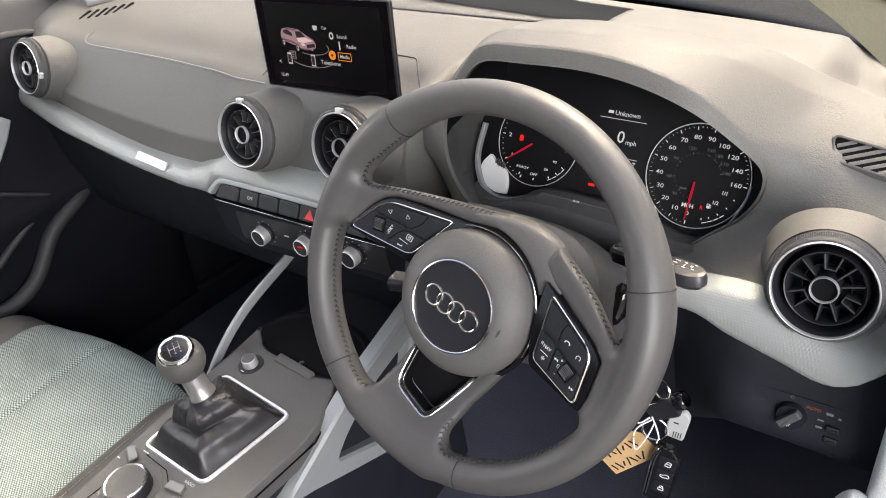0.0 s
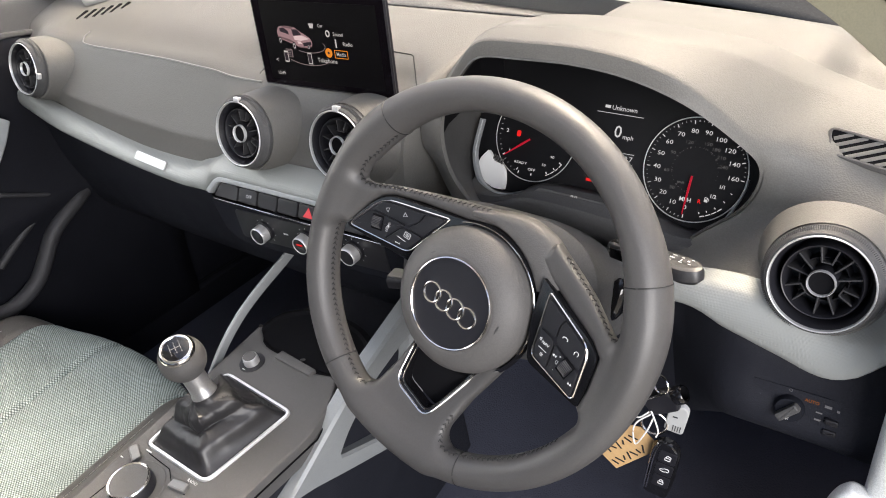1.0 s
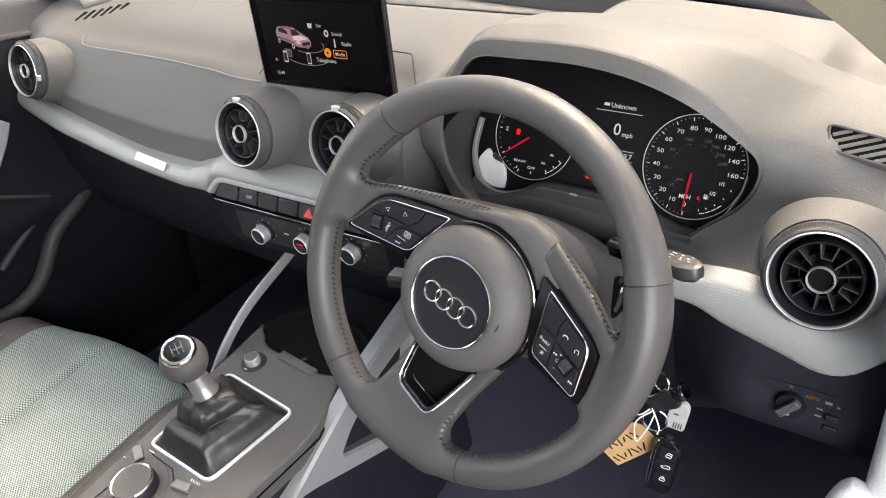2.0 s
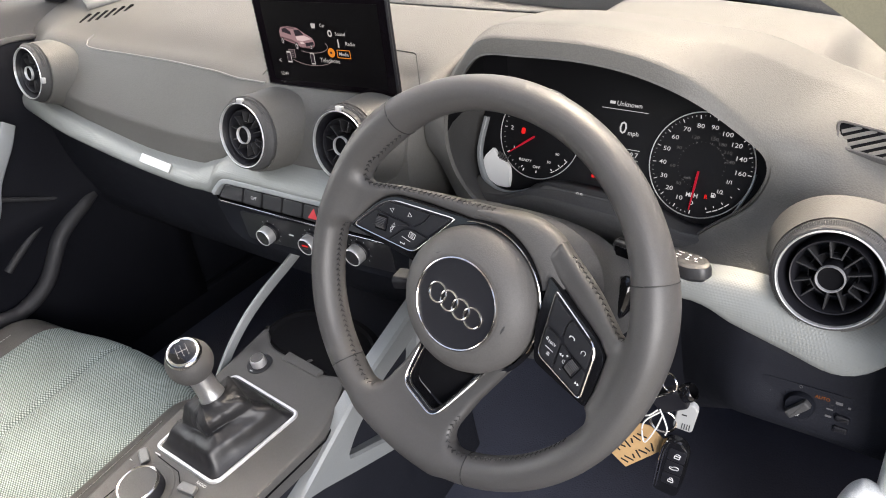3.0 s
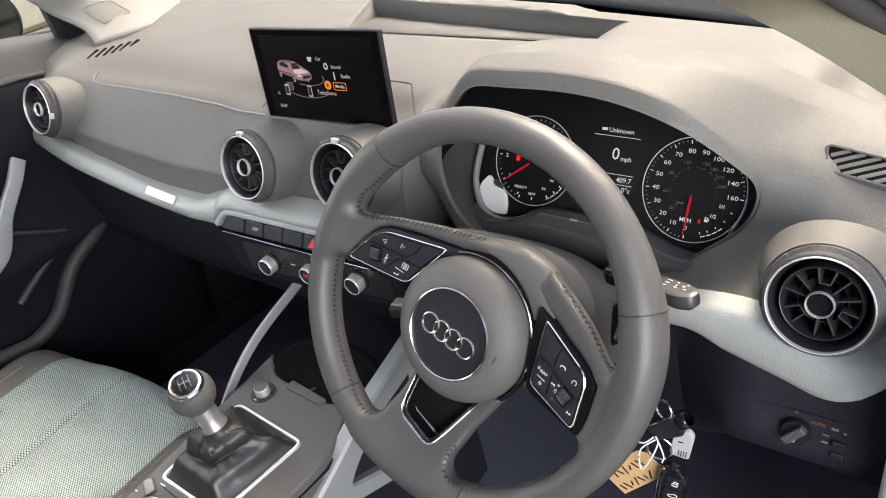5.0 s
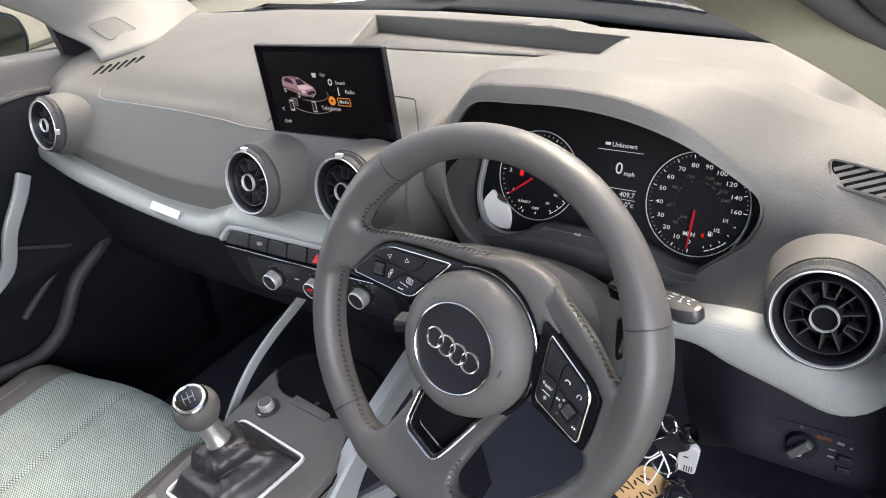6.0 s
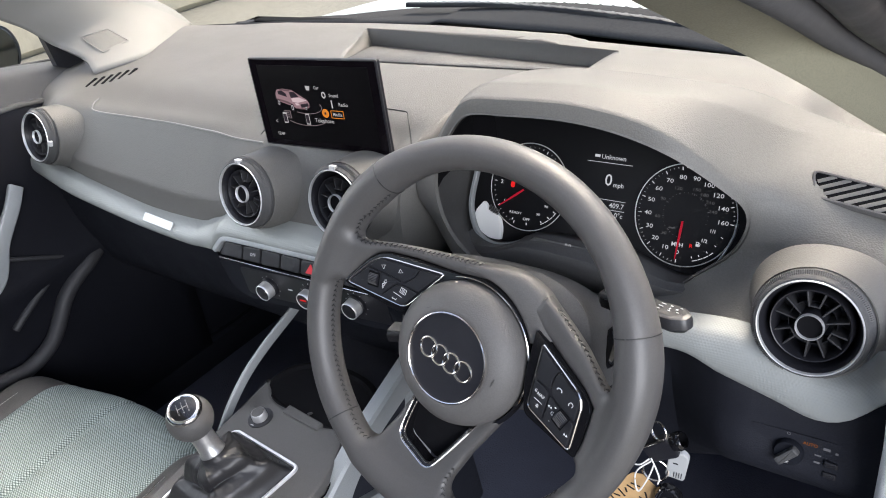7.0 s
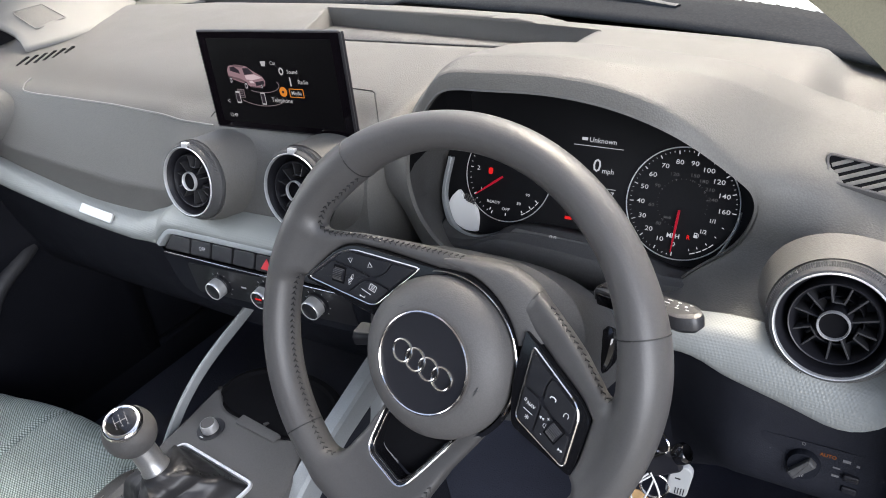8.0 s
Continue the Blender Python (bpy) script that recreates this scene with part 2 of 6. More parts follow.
def fabric():
    """Knitted seat cloth: rows of small raised loops in pale green grey."""
    mat = material("seat_cloth", (0.3, 0.33, 0.31), 0.9, spec=0.2)
    b = mat.node_tree.nodes["Principled BSDF"]
    co = node(mat, "ShaderNodeTexCoord")
    mp = node(mat, "ShaderNodeMapping")
    mp.inputs["Rotation"].default_value = (0, 0, radians(40))
    wire(mat, co.outputs["Object"], mp.inputs["Vector"])
    tex = node(mat, "ShaderNodeTexVoronoi", Scale=300.0, Randomness=0.08)
    tex.voronoi_dimensions = "2D"
    wire(mat, mp.outputs["Vector"], tex.inputs["Vector"])
    ramp = node(mat, "ShaderNodeValToRGB")
    ramp.color_ramp.elements[0].position, ramp.color_ramp.elements[0].color = 0.25, (0.36, 0.42, 0.415, 1)
    ramp.color_ramp.elements[1].position, ramp.color_ramp.elements[1].color = 0.50, (0.085, 0.11, 0.105, 1)
    wire(mat, tex.outputs["Distance"], ramp.inputs["Fac"])
    big = node(mat, "ShaderNodeTexNoise", Scale=7.0, Detail=5.0)
    wire(mat, co.outputs["Object"], big.inputs["Vector"])
    rr = node(mat, "ShaderNodeMapRange", From_Min=0.3, From_Max=0.7, To_Min=0.85, To_Max=1.12)
    wire(mat, big.outputs["Fac"], rr.inputs["Value"])
    mix = node(mat, "ShaderNodeMix")
    mix.data_type, mix.blend_type = "RGBA", "MULTIPLY"
    mix.inputs["Factor"].default_value = 1.0
    wire(mat, ramp.outputs["Color"], mix.inputs["A"])
    wire(mat, rr.outputs["Result"], mix.inputs["B"])
    wire(mat, mix.outputs["Result"], b.inputs["Base Color"])
    bp = node(mat, "ShaderNodeBump", Strength=0.8, Distance=0.0015)
    bp.invert = True
    wire(mat, tex.outputs["Distance"], bp.inputs["Height"])
    wire(mat, bp.outputs["Normal"], b.inputs["Normal"])
    return mat


M_CLOTH = fabric()
M_BOLSTER = surface("seat_bolster", (0.055, 0.054, 0.053), 0.6, grain=800, bump=0.3)


def glass(name, tint=(1, 1, 1), rough=0.0):
    mat = bpy.data.materials.new(name)
    mat.use_nodes = True
    b = mat.node_tree.nodes["Principled BSDF"]
    b.inputs["Base Color"].default_value = (*tint, 1)
    b.inputs["Transmission Weight"].default_value = 1.0
    b.inputs["Roughness"].default_value = rough
    b.inputs["IOR"].default_value = 1.001
    return mat


M_GLASS = glass("window_glass", (0.92, 0.96, 0.94))


# ---- outside: ground, hedge bank, sky ----
def sheet(x0, x1, y0, y1, z, n=2):
    xs, ys = np.linspace(x0, x1, n), np.linspace(y0, y1, n)
    return np.array([[(x, y, z) for x in xs] for y in ys])


M_GROUND = surface("car_park_asphalt", (0.2, 0.195, 0.17), 0.9, grain=60, bump=0.5, depth=0.01, kind="NOISE", mottling=0.6, vary=0.25)
tagged(part("ground", Build().grid(sheet(-400, 400, -400, 400, -0.95, 9)), M_GROUND), "pale weathered asphalt of a car park", "ground", kind="structure")
M_WALL = surface("rendered_wall", (0.55, 0.5, 0.38), 0.9, grain=20, bump=0.4, depth=0.02, kind="NOISE", mottling=0.8, vary=0.2)
tagged(part("boundary_wall", Build().box(-9, -6, -8, 9, -0.95, 1.6, 0.05), M_WALL), "sand-coloured rendered wall beyond the car park", "wall", kind="structure")
tagged(part("far_wall", Build().box(-30, 30, 16, 17, -0.95, 2.2, 0.05), M_WALL), "sand-coloured wall far across the car park", "wall", kind="structure")

# ---- car shell round the cabin ----
floor = tagged(part("floor", Build().box(-0.72, 0.72, -1.7, 0.75, -0.70, -0.66, 0), M_CARPET), "black carpet of the car floor", "floor", kind="structure")
M_ROOF = surface("roof_lining", (0.55, 0.54, 0.5), 0.95, grain=900, bump=0.3, kind="NOISE")
# unseen roof, placed so that sky light enters only at the openings
tagged(part("ceiling", Build().box(-0.76, 0.60, -2.0, -0.44, 0.47, 0.51, 0.02), M_ROOF), "unseen pale grey cloth roof lining, added to shape the light", "ceiling", kind="structure")
tagged(part("bulkhead", Build().box(-0.75, 0.75, 0.62, 0.66, -0.70, 0.03, 0.005), M_VOID), "black bulkhead ahead of the footwells", "bulkhead", kind="structure")
# unseen walls added to cut light from behind; their heights set how much
tagged(part("rear_blocker", Build().box(-0.72, 0.72, -2.05, -2.0, -0.70, 0.22, 0.01), M_LOWER), "unseen dark wall added to cut light from the cabin's rear", "wall", kind="structure")
tagged(part("side_blocker", Build().box(-0.76, -0.72, -2.0, -0.90, -0.70, 0.20, 0.01), M_LOWER), "unseen dark panel added behind the passenger door to block light", "wall", kind="structure")
tagged(part("side_blocker", Build().box(0.72, 0.76, -2.0, -0.95, -0.70, 0.47, 0.01), M_LOWER), "unseen dark panel added behind the driver's door opening to block light", "wall", kind="structure")
tagged(part("sill_panel", Build().box(-0.80, -0.69, -2.0, 0.66, -0.74, -0.60, 0.01), M_LOWER), "black inner sill below the passenger door", "sill", kind="structure")
tagged(part("sill_panel", Build().box(0.70, 0.74, -2.0, 0.6, -0.70, -0.52, 0.01), M_PAINT), "silver painted door sill of the car", "sill", kind="structure")

for x in (-.75, .72):
    tagged(part("kick_panel", Build().box(x, x + .03, .05 if x > 0 else .20, .66, -.70, .03, .005), M_LOWER), "black kick panel at the side of the footwell", "panel", kind="structure")

# ---- dashboard ----
DASH_KEYS = {
    -0.74: [(.50, .05), (.42, .07), (.30, .08), (.21, .076), (.15, .07), (.10, .058), (.078, .040), (.055, .016), (.035, -.015), (.024, -.04), (.06, -.05)],
    -0.66: [(.51, .05), (.425, .071), (.30, .08), (.21, .076), (.15, .07), (.10, .056), (.077, .040), (.053, .013), (.036, -.02), (.030, -.046), (.06, -.055)],
    -0.588: [(.52, .05), (.43, .072), (.30, .08), (.21, .076), (.15, .069), (.092, .060), (.060, .050), (.034, .014), (.028, -.025), (.032, -.052), (.065, -.062)],
    -0.515: [(.535, .052), (.44, .073), (.31, .08), (.21, .076), (.145, .068), (.10, .050), (.074, .038), (.05, .006), (.030, -.028), (.034, -.060), (.07, -.07)],
    -0.50: [(.535, .052), (.44, .073), (.31, .08), (.21, .076), (.145, .068), (.10, .050), (.074, .038), (.05, .006), (.030, -.028), (.034, -.060), (.07, -.07)],
    -0.30: [(.555, .05), (.45, .073), (.31, .08), (.21, .075), (.14, .066), (.10, .050), (.074, .038), (.05, -.002), (.026, -.048), (.034, -.086), (.07, -.095)],
    -0.22: [(.555, .05), (.45, .073), (.31, .08), (.21, .075), (.14, .066), (.10, .050), (.076, .037), (.052, -.002), (.027, -.046), (.034, -.080), (.07, -.09)],
    -0.16: [(.555, .05), (.45, .073), (.31, .08), (.21, .075), (.14, .064), (.105, .046), (.074, .029), (.044, -.006), (.030, -.04), (.026, -.056), (.06, -.07)],
    0.10: [(.53, .05), (.44, .073), (.31, .08), (.21, .075), (.14, .064), (.108, .046), (.078, .031), (.048, -.004), (.034, -.035), (.030, -.052), (.06, -.07)],
    0.145: [(.51, .05), (.42, .073), (.31, .08), (.22, .075), (.15, .066), (.105, .057), (.072, .044), (.045, .0), (.038, -.048), (.036, -.088), (.07, -.10)],
    0.161: [(.50, .05), (.41, .072), (.32, .08), (.25, .078), (.21, .07), (.19, .05), (.18, .03), (.18, .0), (.17, -.05), (.16, -.08), (.17, -.09)],
    0.50: [(.45, .05), (.39, .062), (.33, .066), (.27, .062), (.23, .055), (.20, .045), (.19, .03), (.18, .0), (.16, -.04), (.12, -.07), (.13, -.08)],
    0.55: [(.43, .05), (.37, .056), (.32, .058), (.27, .050), (.238, .0665), (.19, .063), (.15, .051), (.11, .022), (.06, -.008), (.02, -.045), (.05, -.055)],
    0.62: [(.41, .045), (.36, .05), (.31, .05), (.265, .036), (.236, .051), (.19, .049), (.15, .041), (.105, .022), (.06, .0), (.02, -.045), (.05, -.055)],
    0.72: [(.40, .03), (.36, .03), (.31, .03), (.26, .028), (.23, .026), (.19, .022), (.15, .015), (.105, .0), (.06, -.015), (.02, -.045), (.05, -.055)],
}


def section_at(x, stations):
    xs = sorted(stations)
    i = max(0, min(len(xs) - 2, next((k for k in range(len(xs) - 1) if x <= xs[k + 1]), len(xs) - 2)))
    a, b = xs[i], xs[i + 1]
    t = (x - a) / (b - a)
    t = t * t * (3 - 2 * t) if b - a < 0.075 else t
    return lerp(np.array(stations[a], float), np.array(stations[b], float), t)


# the dash body stays below the hood on the driver's side
BODY_KEYS = {x: [(y + .02 * (x > .52) * (z < .06), z - .014 * (x > .52)) for y, z in q] for x, q in DASH_KEYS.items()}


CREASE_X, CREASE_Z = (-.55, -.50, -.41, -.275, -.185, -.14), (-.028, -.033, -.040, -.048, -.045, -.040)


def dash_section(x):
    p = smooth_curve(section_at(x, BODY_KEYS), 5)
    # on the passenger's side the face is a flat slab that breaks at a crease into an undercut lower facet
    w = float(np.clip((x + .575) / .06, 0, 1) * np.clip((-.135 - x) / .05, 0, 1))
    if w > 0:
        crease = np.array((np.interp(x, [-.55, -.35, -.2], [.0270, .0250, .0250]), np.interp(x, CREASE_X, CREASE_Z)))
        foot = np.array((np.interp(x, [-.55, -.35, -.2], [.030, .024, .024]), np.interp(x, [-.55, -.49, -.35, -.235, -.2, -.15], [-.066, -.074, -.092, -.095, -.088, -.070])))
        slab = [lerp(p[30], crease, t) for t in (0, .12, .24, .36, .48, .6, .72, .84, .94, .985)] + [lerp(crease, foot, t) for t in (.05, .15, .35, .6, .8, 1)]
        p[30:46] = lerp(p[30:46], np.array(slab), w * w * (3 - 2 * w))
    close = np.array([(0.22, -0.12), (0.45, -0.05)])
    return [(x, y, z) for y, z in np.concatenate([p, close])]


dashboard = thing("dashboard", "dark grey soft-touch car dashboard with a silver decor strip", "dashboard", (0, 0.2, -0.1))
dash_b = Build().grid([dash_section(x) for x in np.linspace(-0.74, 0.72, 147)], close_v=True, caps=True)
dash_top = part("upper_dash", dash_b, M_DASH, dashboard, "dark grey grained dash pad", angle=50)

# storage tray sunk into the dash top
cut = Build()
FL, FR, RR, RL = (-.128, .268, .0725), (.252, .280, .0725), (.247, .400, .036), (-.222, .446, .036)
UFL, UFR, URR, URL = (-.128, .266, .2), (.254, .278, .2), (.268, .404, .2), (-.25, .450, .2)
cut.add([FL, FR, RR, RL, UFL, UFR, URR, URL], [(3, 2, 1, 0), (4, 5, 6, 7), (0, 1, 5, 4), (1, 2, 6, 5), (2, 3, 7, 6), (3, 0, 4, 7)])
cutter = part("cutter", cut, M_DASH)
mod = dash_top.modifiers.new("tray", "BOOLEAN")
mod.operation, mod.solver, mod.object = "DIFFERENCE", "EXACT", cutter
bpy.context.view_layer.update()
carved = bpy.data.meshes.new_from_object(dash_top.evaluated_get(bpy.context.evaluated_depsgraph_get()))
dash_top.modifiers.clear()
dash_top.data = carved
bpy.data.objects.remove(cutter)
M_MESH = surface("tray_mat", (0.085, 0.084, 0.083), 0.7, grain=420, bump=1.0, depth=0.0012, valley_dark=.25, vary=.04)
part("tray_mat", Build().grid([[(lerp(-.126, .250, s) , lerp(.272, .284, s), .0785) for s in (0, 1)], [(lerp(-.215, .243, s), lerp(.440, .396, s), .0445) for s in (0, 1)]]), M_MESH, dashboard, "ribbed rubber mat", thick=0.002)

# instrument hood: a collar that runs from the cluster out over the lip to the ridge
ARCH = [(.234, .044, -.056), (.204, .045, -.026), (.192, .048, .010), (.195, .050, .044), (.207, .050, .070), (.221, .050, .089), (.246, .050, .112), (.293, .050, .116), (.354, .050, .117), (.408, .052, .109),
        (.457, .060, .088), (.497, .080, .051), (.510, .094, .028), (.509, .099, .003), (.496, .099, -.024), (.470, .090, -.046), (.439, .080, -.070), (.380, .062, -.084), (.300, .050, -.082)]
RIDGE = [(.200, .062, -.080), (.165, .068, -.030), (.150, .066, .000), (.150, .078, .035), (.165, .105, .058), (.190, .135, .085), (.238, .160, .114), (.290, .172, .120), (.355, .180, .118), (.425, .192, .109),
         (.478, .212, .096), (.552, .234, .064), (.700, .236, .034), (.735, .130, .010), (.725, .060, -.022), (.600, .018, -.044), (.480, .014, -.045), (.390, .018, -.076), (.290, .030, -.105)]
arch, ridge = smooth_curve(ARCH, 6, True), smooth_curve(RIDGE, 6, True)
mid = arch.mean(0)
rows = []
lining = []
flare = np.maximum(np.clip((0.035 - arch[:, 2]) / 0.07, 0, 1), np.clip((0.235 - arch[:, 0]) / 0.03, 0, 1))[:, None] * np.clip((0.40 - arch[:, 0]) / 0.12, 0.35, 1)[:, None]
for y_in, k in ((0.155, 0.20), (0.11, 0.13), (0.075, 0.05)):
    q = arch + (arch - mid) * k * flare
    q[:, 1] = np.maximum(arch[:, 1] + 0.006, y_in)
    q[:, 0] = np.maximum(q[:, 0], 0.177)
    q[:, 2] -= min(.028, (y_in - .045) * .45) * np.clip((0.02 - arch[:, 2]) / 0.05, 0, 1)
    lining.append(q)
edge_in = arch + (mid - arch) * 0.006 + np.array((0, 0.004, 0))
lining.append(edge_in)
lining = np.array(lining)
part("hood_lining", Build().grid(np.concatenate([lining[:, 60:], lining[:, :15]], 1)), M_LINING, dashboard, "grained lining inside the hood, darkened in colour for its shade", angle=60)
flange = lining[0, 14:61].copy()
flange = lerp(flange, mid, (.16 * np.clip((.31 - flange[:, 0]) / .06, 0, 1))[:, None])
flange[:, 1] = .162
part("hood_underside", Build().grid(np.concatenate([flange[None], lining[:, 14:61]])), M_VOID, dashboard, "matt black underside of the hood", angle=60)
rows += [edge_in, arch + np.array((0, -0.0005, 0)), arch + (arch - mid) * 0.012 + np.array((0, 0.0015, 0))]
crown = np.clip((arch[:, 2] - 0.0) / 0.1, 0, 1)[:, None]
step = np.arange(len(ridge)) / 6
right = np.clip((step - 10.8) / 1.4, 0, 1) * np.clip((16.4 - step) / 1.2, 0, 1)
right = right * right * (3 - 2 * right)


def dash_front(x, z):
    """How far forward the dash face lies at a height."""
    p = smooth_curve(section_at(x, DASH_KEYS), 5)[20:46]
    o = np.argsort(p[:, 1])
    return float(np.interp(z, p[o, 1], p[o, 0]))


# facets of the hood: a front chamfer, a middle slope and a broad ridge that narrows towards the driver's side
second = np.interp(arch[:, 0], [.20, .40, .52], [.28, .34, .74])
for k, lift in ((0.016, .0060), (0.026, .0120), (0.034, .0148), (0.046, .0160), (0.070, .0168), (1.13, .0186), (1.17, .0192), (1.20, .0196), (1.24, .0194), (1.30, .0184), (1.6, .0130), (1.97, .0042), (2.0, .0036)):
    t = (k if k < 1 else .17 + (second - .17) * (k - 1) / .2 if k <= 1.2 else second + (1 - second) * (k - 1.2) / .8) * np.ones(len(arch))
    q = lerp(arch, ridge, t[:, None]) + crown * np.array((0, 0, lift))
    for n_, w in enumerate(right):
        if w > 0:
            e = np.clip((t[n_] - .15) / .45, 0, 1)
            e = e * e * (3 - 2 * e) * w
            q[n_, 1] = lerp(q[n_, 1], dash_front(max(q[n_, 0], .56), q[n_, 2]) - .0012, e)
    rows.append(q)
fixed, rows = rows[:5], np.array(rows[5:])
for _ in range(10):
    rows[1:-1] = lerp(rows[1:-1], (rows[:-2] + rows[2:]) / 2, .5 * right[None, :, None])
rows = fixed + list(rows)
keep = (1 - right)[:, None]
rows.append(rows[-1] + keep * np.array((0, 0.006, -0.003)) + (1 - keep) * np.array((.004, .001, 0)))
left = np.clip((0.26 - ridge[:, 0]) / 0.05, 0, 1)[:, None]
rows.append(rows[-1] + keep * lerp(np.array((0, 0.024, -0.037)), np.array((-.02, .02, -.006)), left) + (1 - keep) * np.array((.004, .02, 0)))
part("instrument_hood", Build().grid(rows, close_v=True), M_DASH, dashboard, "grained hood over the instruments", angle=28)

# decor strip
STRIP = {
    -0.66: [(.030, -.036), (.020, -.036), (.012, -.060), (.03, -.064)], -0.565: [(.030, -.053), (.020, -.054), (.003, -.078), (.03, -.080)], -0.49: [(.03, -.065), (.020, -.066), (-.002, -.086), (.03, -.09)],
    -0.35: [(.03, -.082), (.016, -.083), (-.006, -.100), (.03, -.106)], -0.235: [(.03, -.083), (.012, -.086), (-.009, -.1025), (.0, -.109)], -0.20: [(.03, -.073), (.013, -.078), (-.0098, -.0998), (-.004, -.108)], -0.176: [(.032, -.064), (.016, -.070), (-.0100, -.0965), (-.005, -.107)], -0.160: [(.035, -.056), (.020, -.060), (-.0085, -.0790), (-.004, -.108)], -0.13: [(.035, -.051), (.020, -.055), (-.0070, -.0735), (.0, -.104)], 0.0: [(.04, -.045), (.025, -.050), (-.0060, -.0715), (.0, -.100)], 0.10: [(.045, -.044), (.03, -.048), (-.0050, -.0700), (.0, -.100)], 0.16: [(.045, -.074), (.03, -.078), (-.002, -.096), (.03, -.11)],
    0.36: [(.04, -.072), (.02, -.076), (-.004, -.094), (.03, -.11)], 0.475: [(.02, -.043), (.006, -.046), (-.010, -.063), (.03, -.066)], 0.525: [(.02, -.038), (.004, -.042), (-.013, -.074), (.03, -.08)],
    0.57: [(.02, -.042), (.002, -.048), (-.016, -.084), (.03, -.09)], 0.605: [(.02, -.045), (.0, -.056), (-.020, -.090), (.03, -.096)], 0.63: [(.02, -.04), (.0, -.054), (-.021, -.080), (.03, -.088)],
    0.655: [(.02, -.03), (.0, -.04), (-.020, -.052), (.03, -.06)], 0.70: [(.02, -.005), (.005, -.012), (-.012, -.018), (.03, -.03)],
}
srows = []
strip_x = sorted(STRIP)
strip_track = smooth_curve([[x, *np.ravel(STRIP[x])] for x in strip_x], 8)
for x in np.linspace(-0.66, 0.70, 160):
    a, b, c, d = np.array([np.interp(x, strip_track[:, 0], strip_track[:, k]) for k in range(1, 9)]).reshape(4, 2)
    bulge = np.array((-0.004, 0.003))
    srows.append([(x, *q) for q in (a, b, lerp(b, c, .12) + bulge * .7, lerp(b, c, .35) + bulge, lerp(b, c, .65) + bulge, lerp(b, c, .9) + bulge * .5, c, lerp(c, d, .08) + np.array((0, -.003)), d)])
strip = part("decor_strip", Build().grid(srows, close_v=True, caps=True), M_STRIP, dashboard, "pale silver decor strip with a fine net pattern", angle=50)
M_BADGE = material("badge_plate", (0.45, 0.46, 0.46), 0.35, 0.6)
mb = basis((-.300, -.0015, -.0865), (1, 0.015, -.11), (0, .62, .7))
badge = part("badge", Build().prism(rounded([(-.032, -.0065), (.032, -.0065), (.032, .0065), (-.032, .0065)], .0015, 3), 0, .0025, .0006, mb), M_BADGE, strip, "small bright metal badge plate")

# seam line and flap round the screen
M_SEAM = material("panel_gap", (0.02, 0.02, 0.02), 0.8)
def on_dash(x, y):
    p = smooth_curve(section_at(x, DASH_KEYS), 5)
    o = np.argsort(p[:40, 0])
    return float(np.interp(y, p[:40, 0][o], p[:40, 1][o]))
flap = [(x, y, on_dash(x, y) + .0004) for x, y in smooth_curve([(-.124, .085), (-.118, .135), (-.105, .150), (.0, .148), (.074, .146), (.088, .144), (.097, .134), (.118, .108), (.136, .086)], 6)]
part("screen_flap_gap", Build().tube(flap, .0007, 6), M_SEAM, dashboard)
M_PALE = material("crease_edge", (0.16, 0.16, 0.155), 0.4)
line = [(x, y, on_dash(x, y) + .0006) for x, y in smooth_curve([(-.522, .098), (-.520, .082), (-.50, .0745), (-.4, .0745), (-.25, .0745), (-.17, .0750), (-.112, .0752)], 8)]
part("crease_bead", Build().tube(line, .0012, 6), M_PALE, dashboard)

# left demister slots
for k in range(6):
    x, y = -.575 + .0120 * k, .122 + .0085 * k
    part("demister_slot", Build().prism([(-.0030, -.014), (.0030, -.014), (.0030, .014), (-.0030, .014)], -.006, .0007, .0004, Matrix.Translation((x, y, on_dash(x, y))) @ Matrix.Rotation(radians(14), 4, "X") @ Matrix.Rotation(radians(12), 4, "Z")), M_VOID, dashboard, "dark demister slot")

# lower dash
lower_rows = []
for x in np.linspace(-0.74, 0.72, 80):
    z = float(np.interp(x, [-.66, -.35, -.2, .16, .475, .605, .66], [-.058, -.10, -.105, -.08, -.06, -.09, -.055]))
    near_ = float(np.clip((x - .46) / .07, 0, 1))
    lower_rows.append([(x, y, w) for y, w in smooth_curve([(.05, z - .002), (lerp(.032, .003, near_), z - .004), (lerp(.040, -.0065, near_), z - .045), (lerp(.055, -.0135, near_), lerp(-.19, -.165, near_)), (lerp(.10, .03, near_), lerp(-.30, -.21, near_)), (.25, -.40)], 4)])
part("lower_dash", Build().grid(lower_rows), M_LOWER, dashboard, "black lower dash and glove box lid", thick=.004)


# ---- air vents ----
M_FIN = surface("vent_fin_plastic", (0.022, 0.022, 0.024), 0.42, grain=1200, bump=0.1)


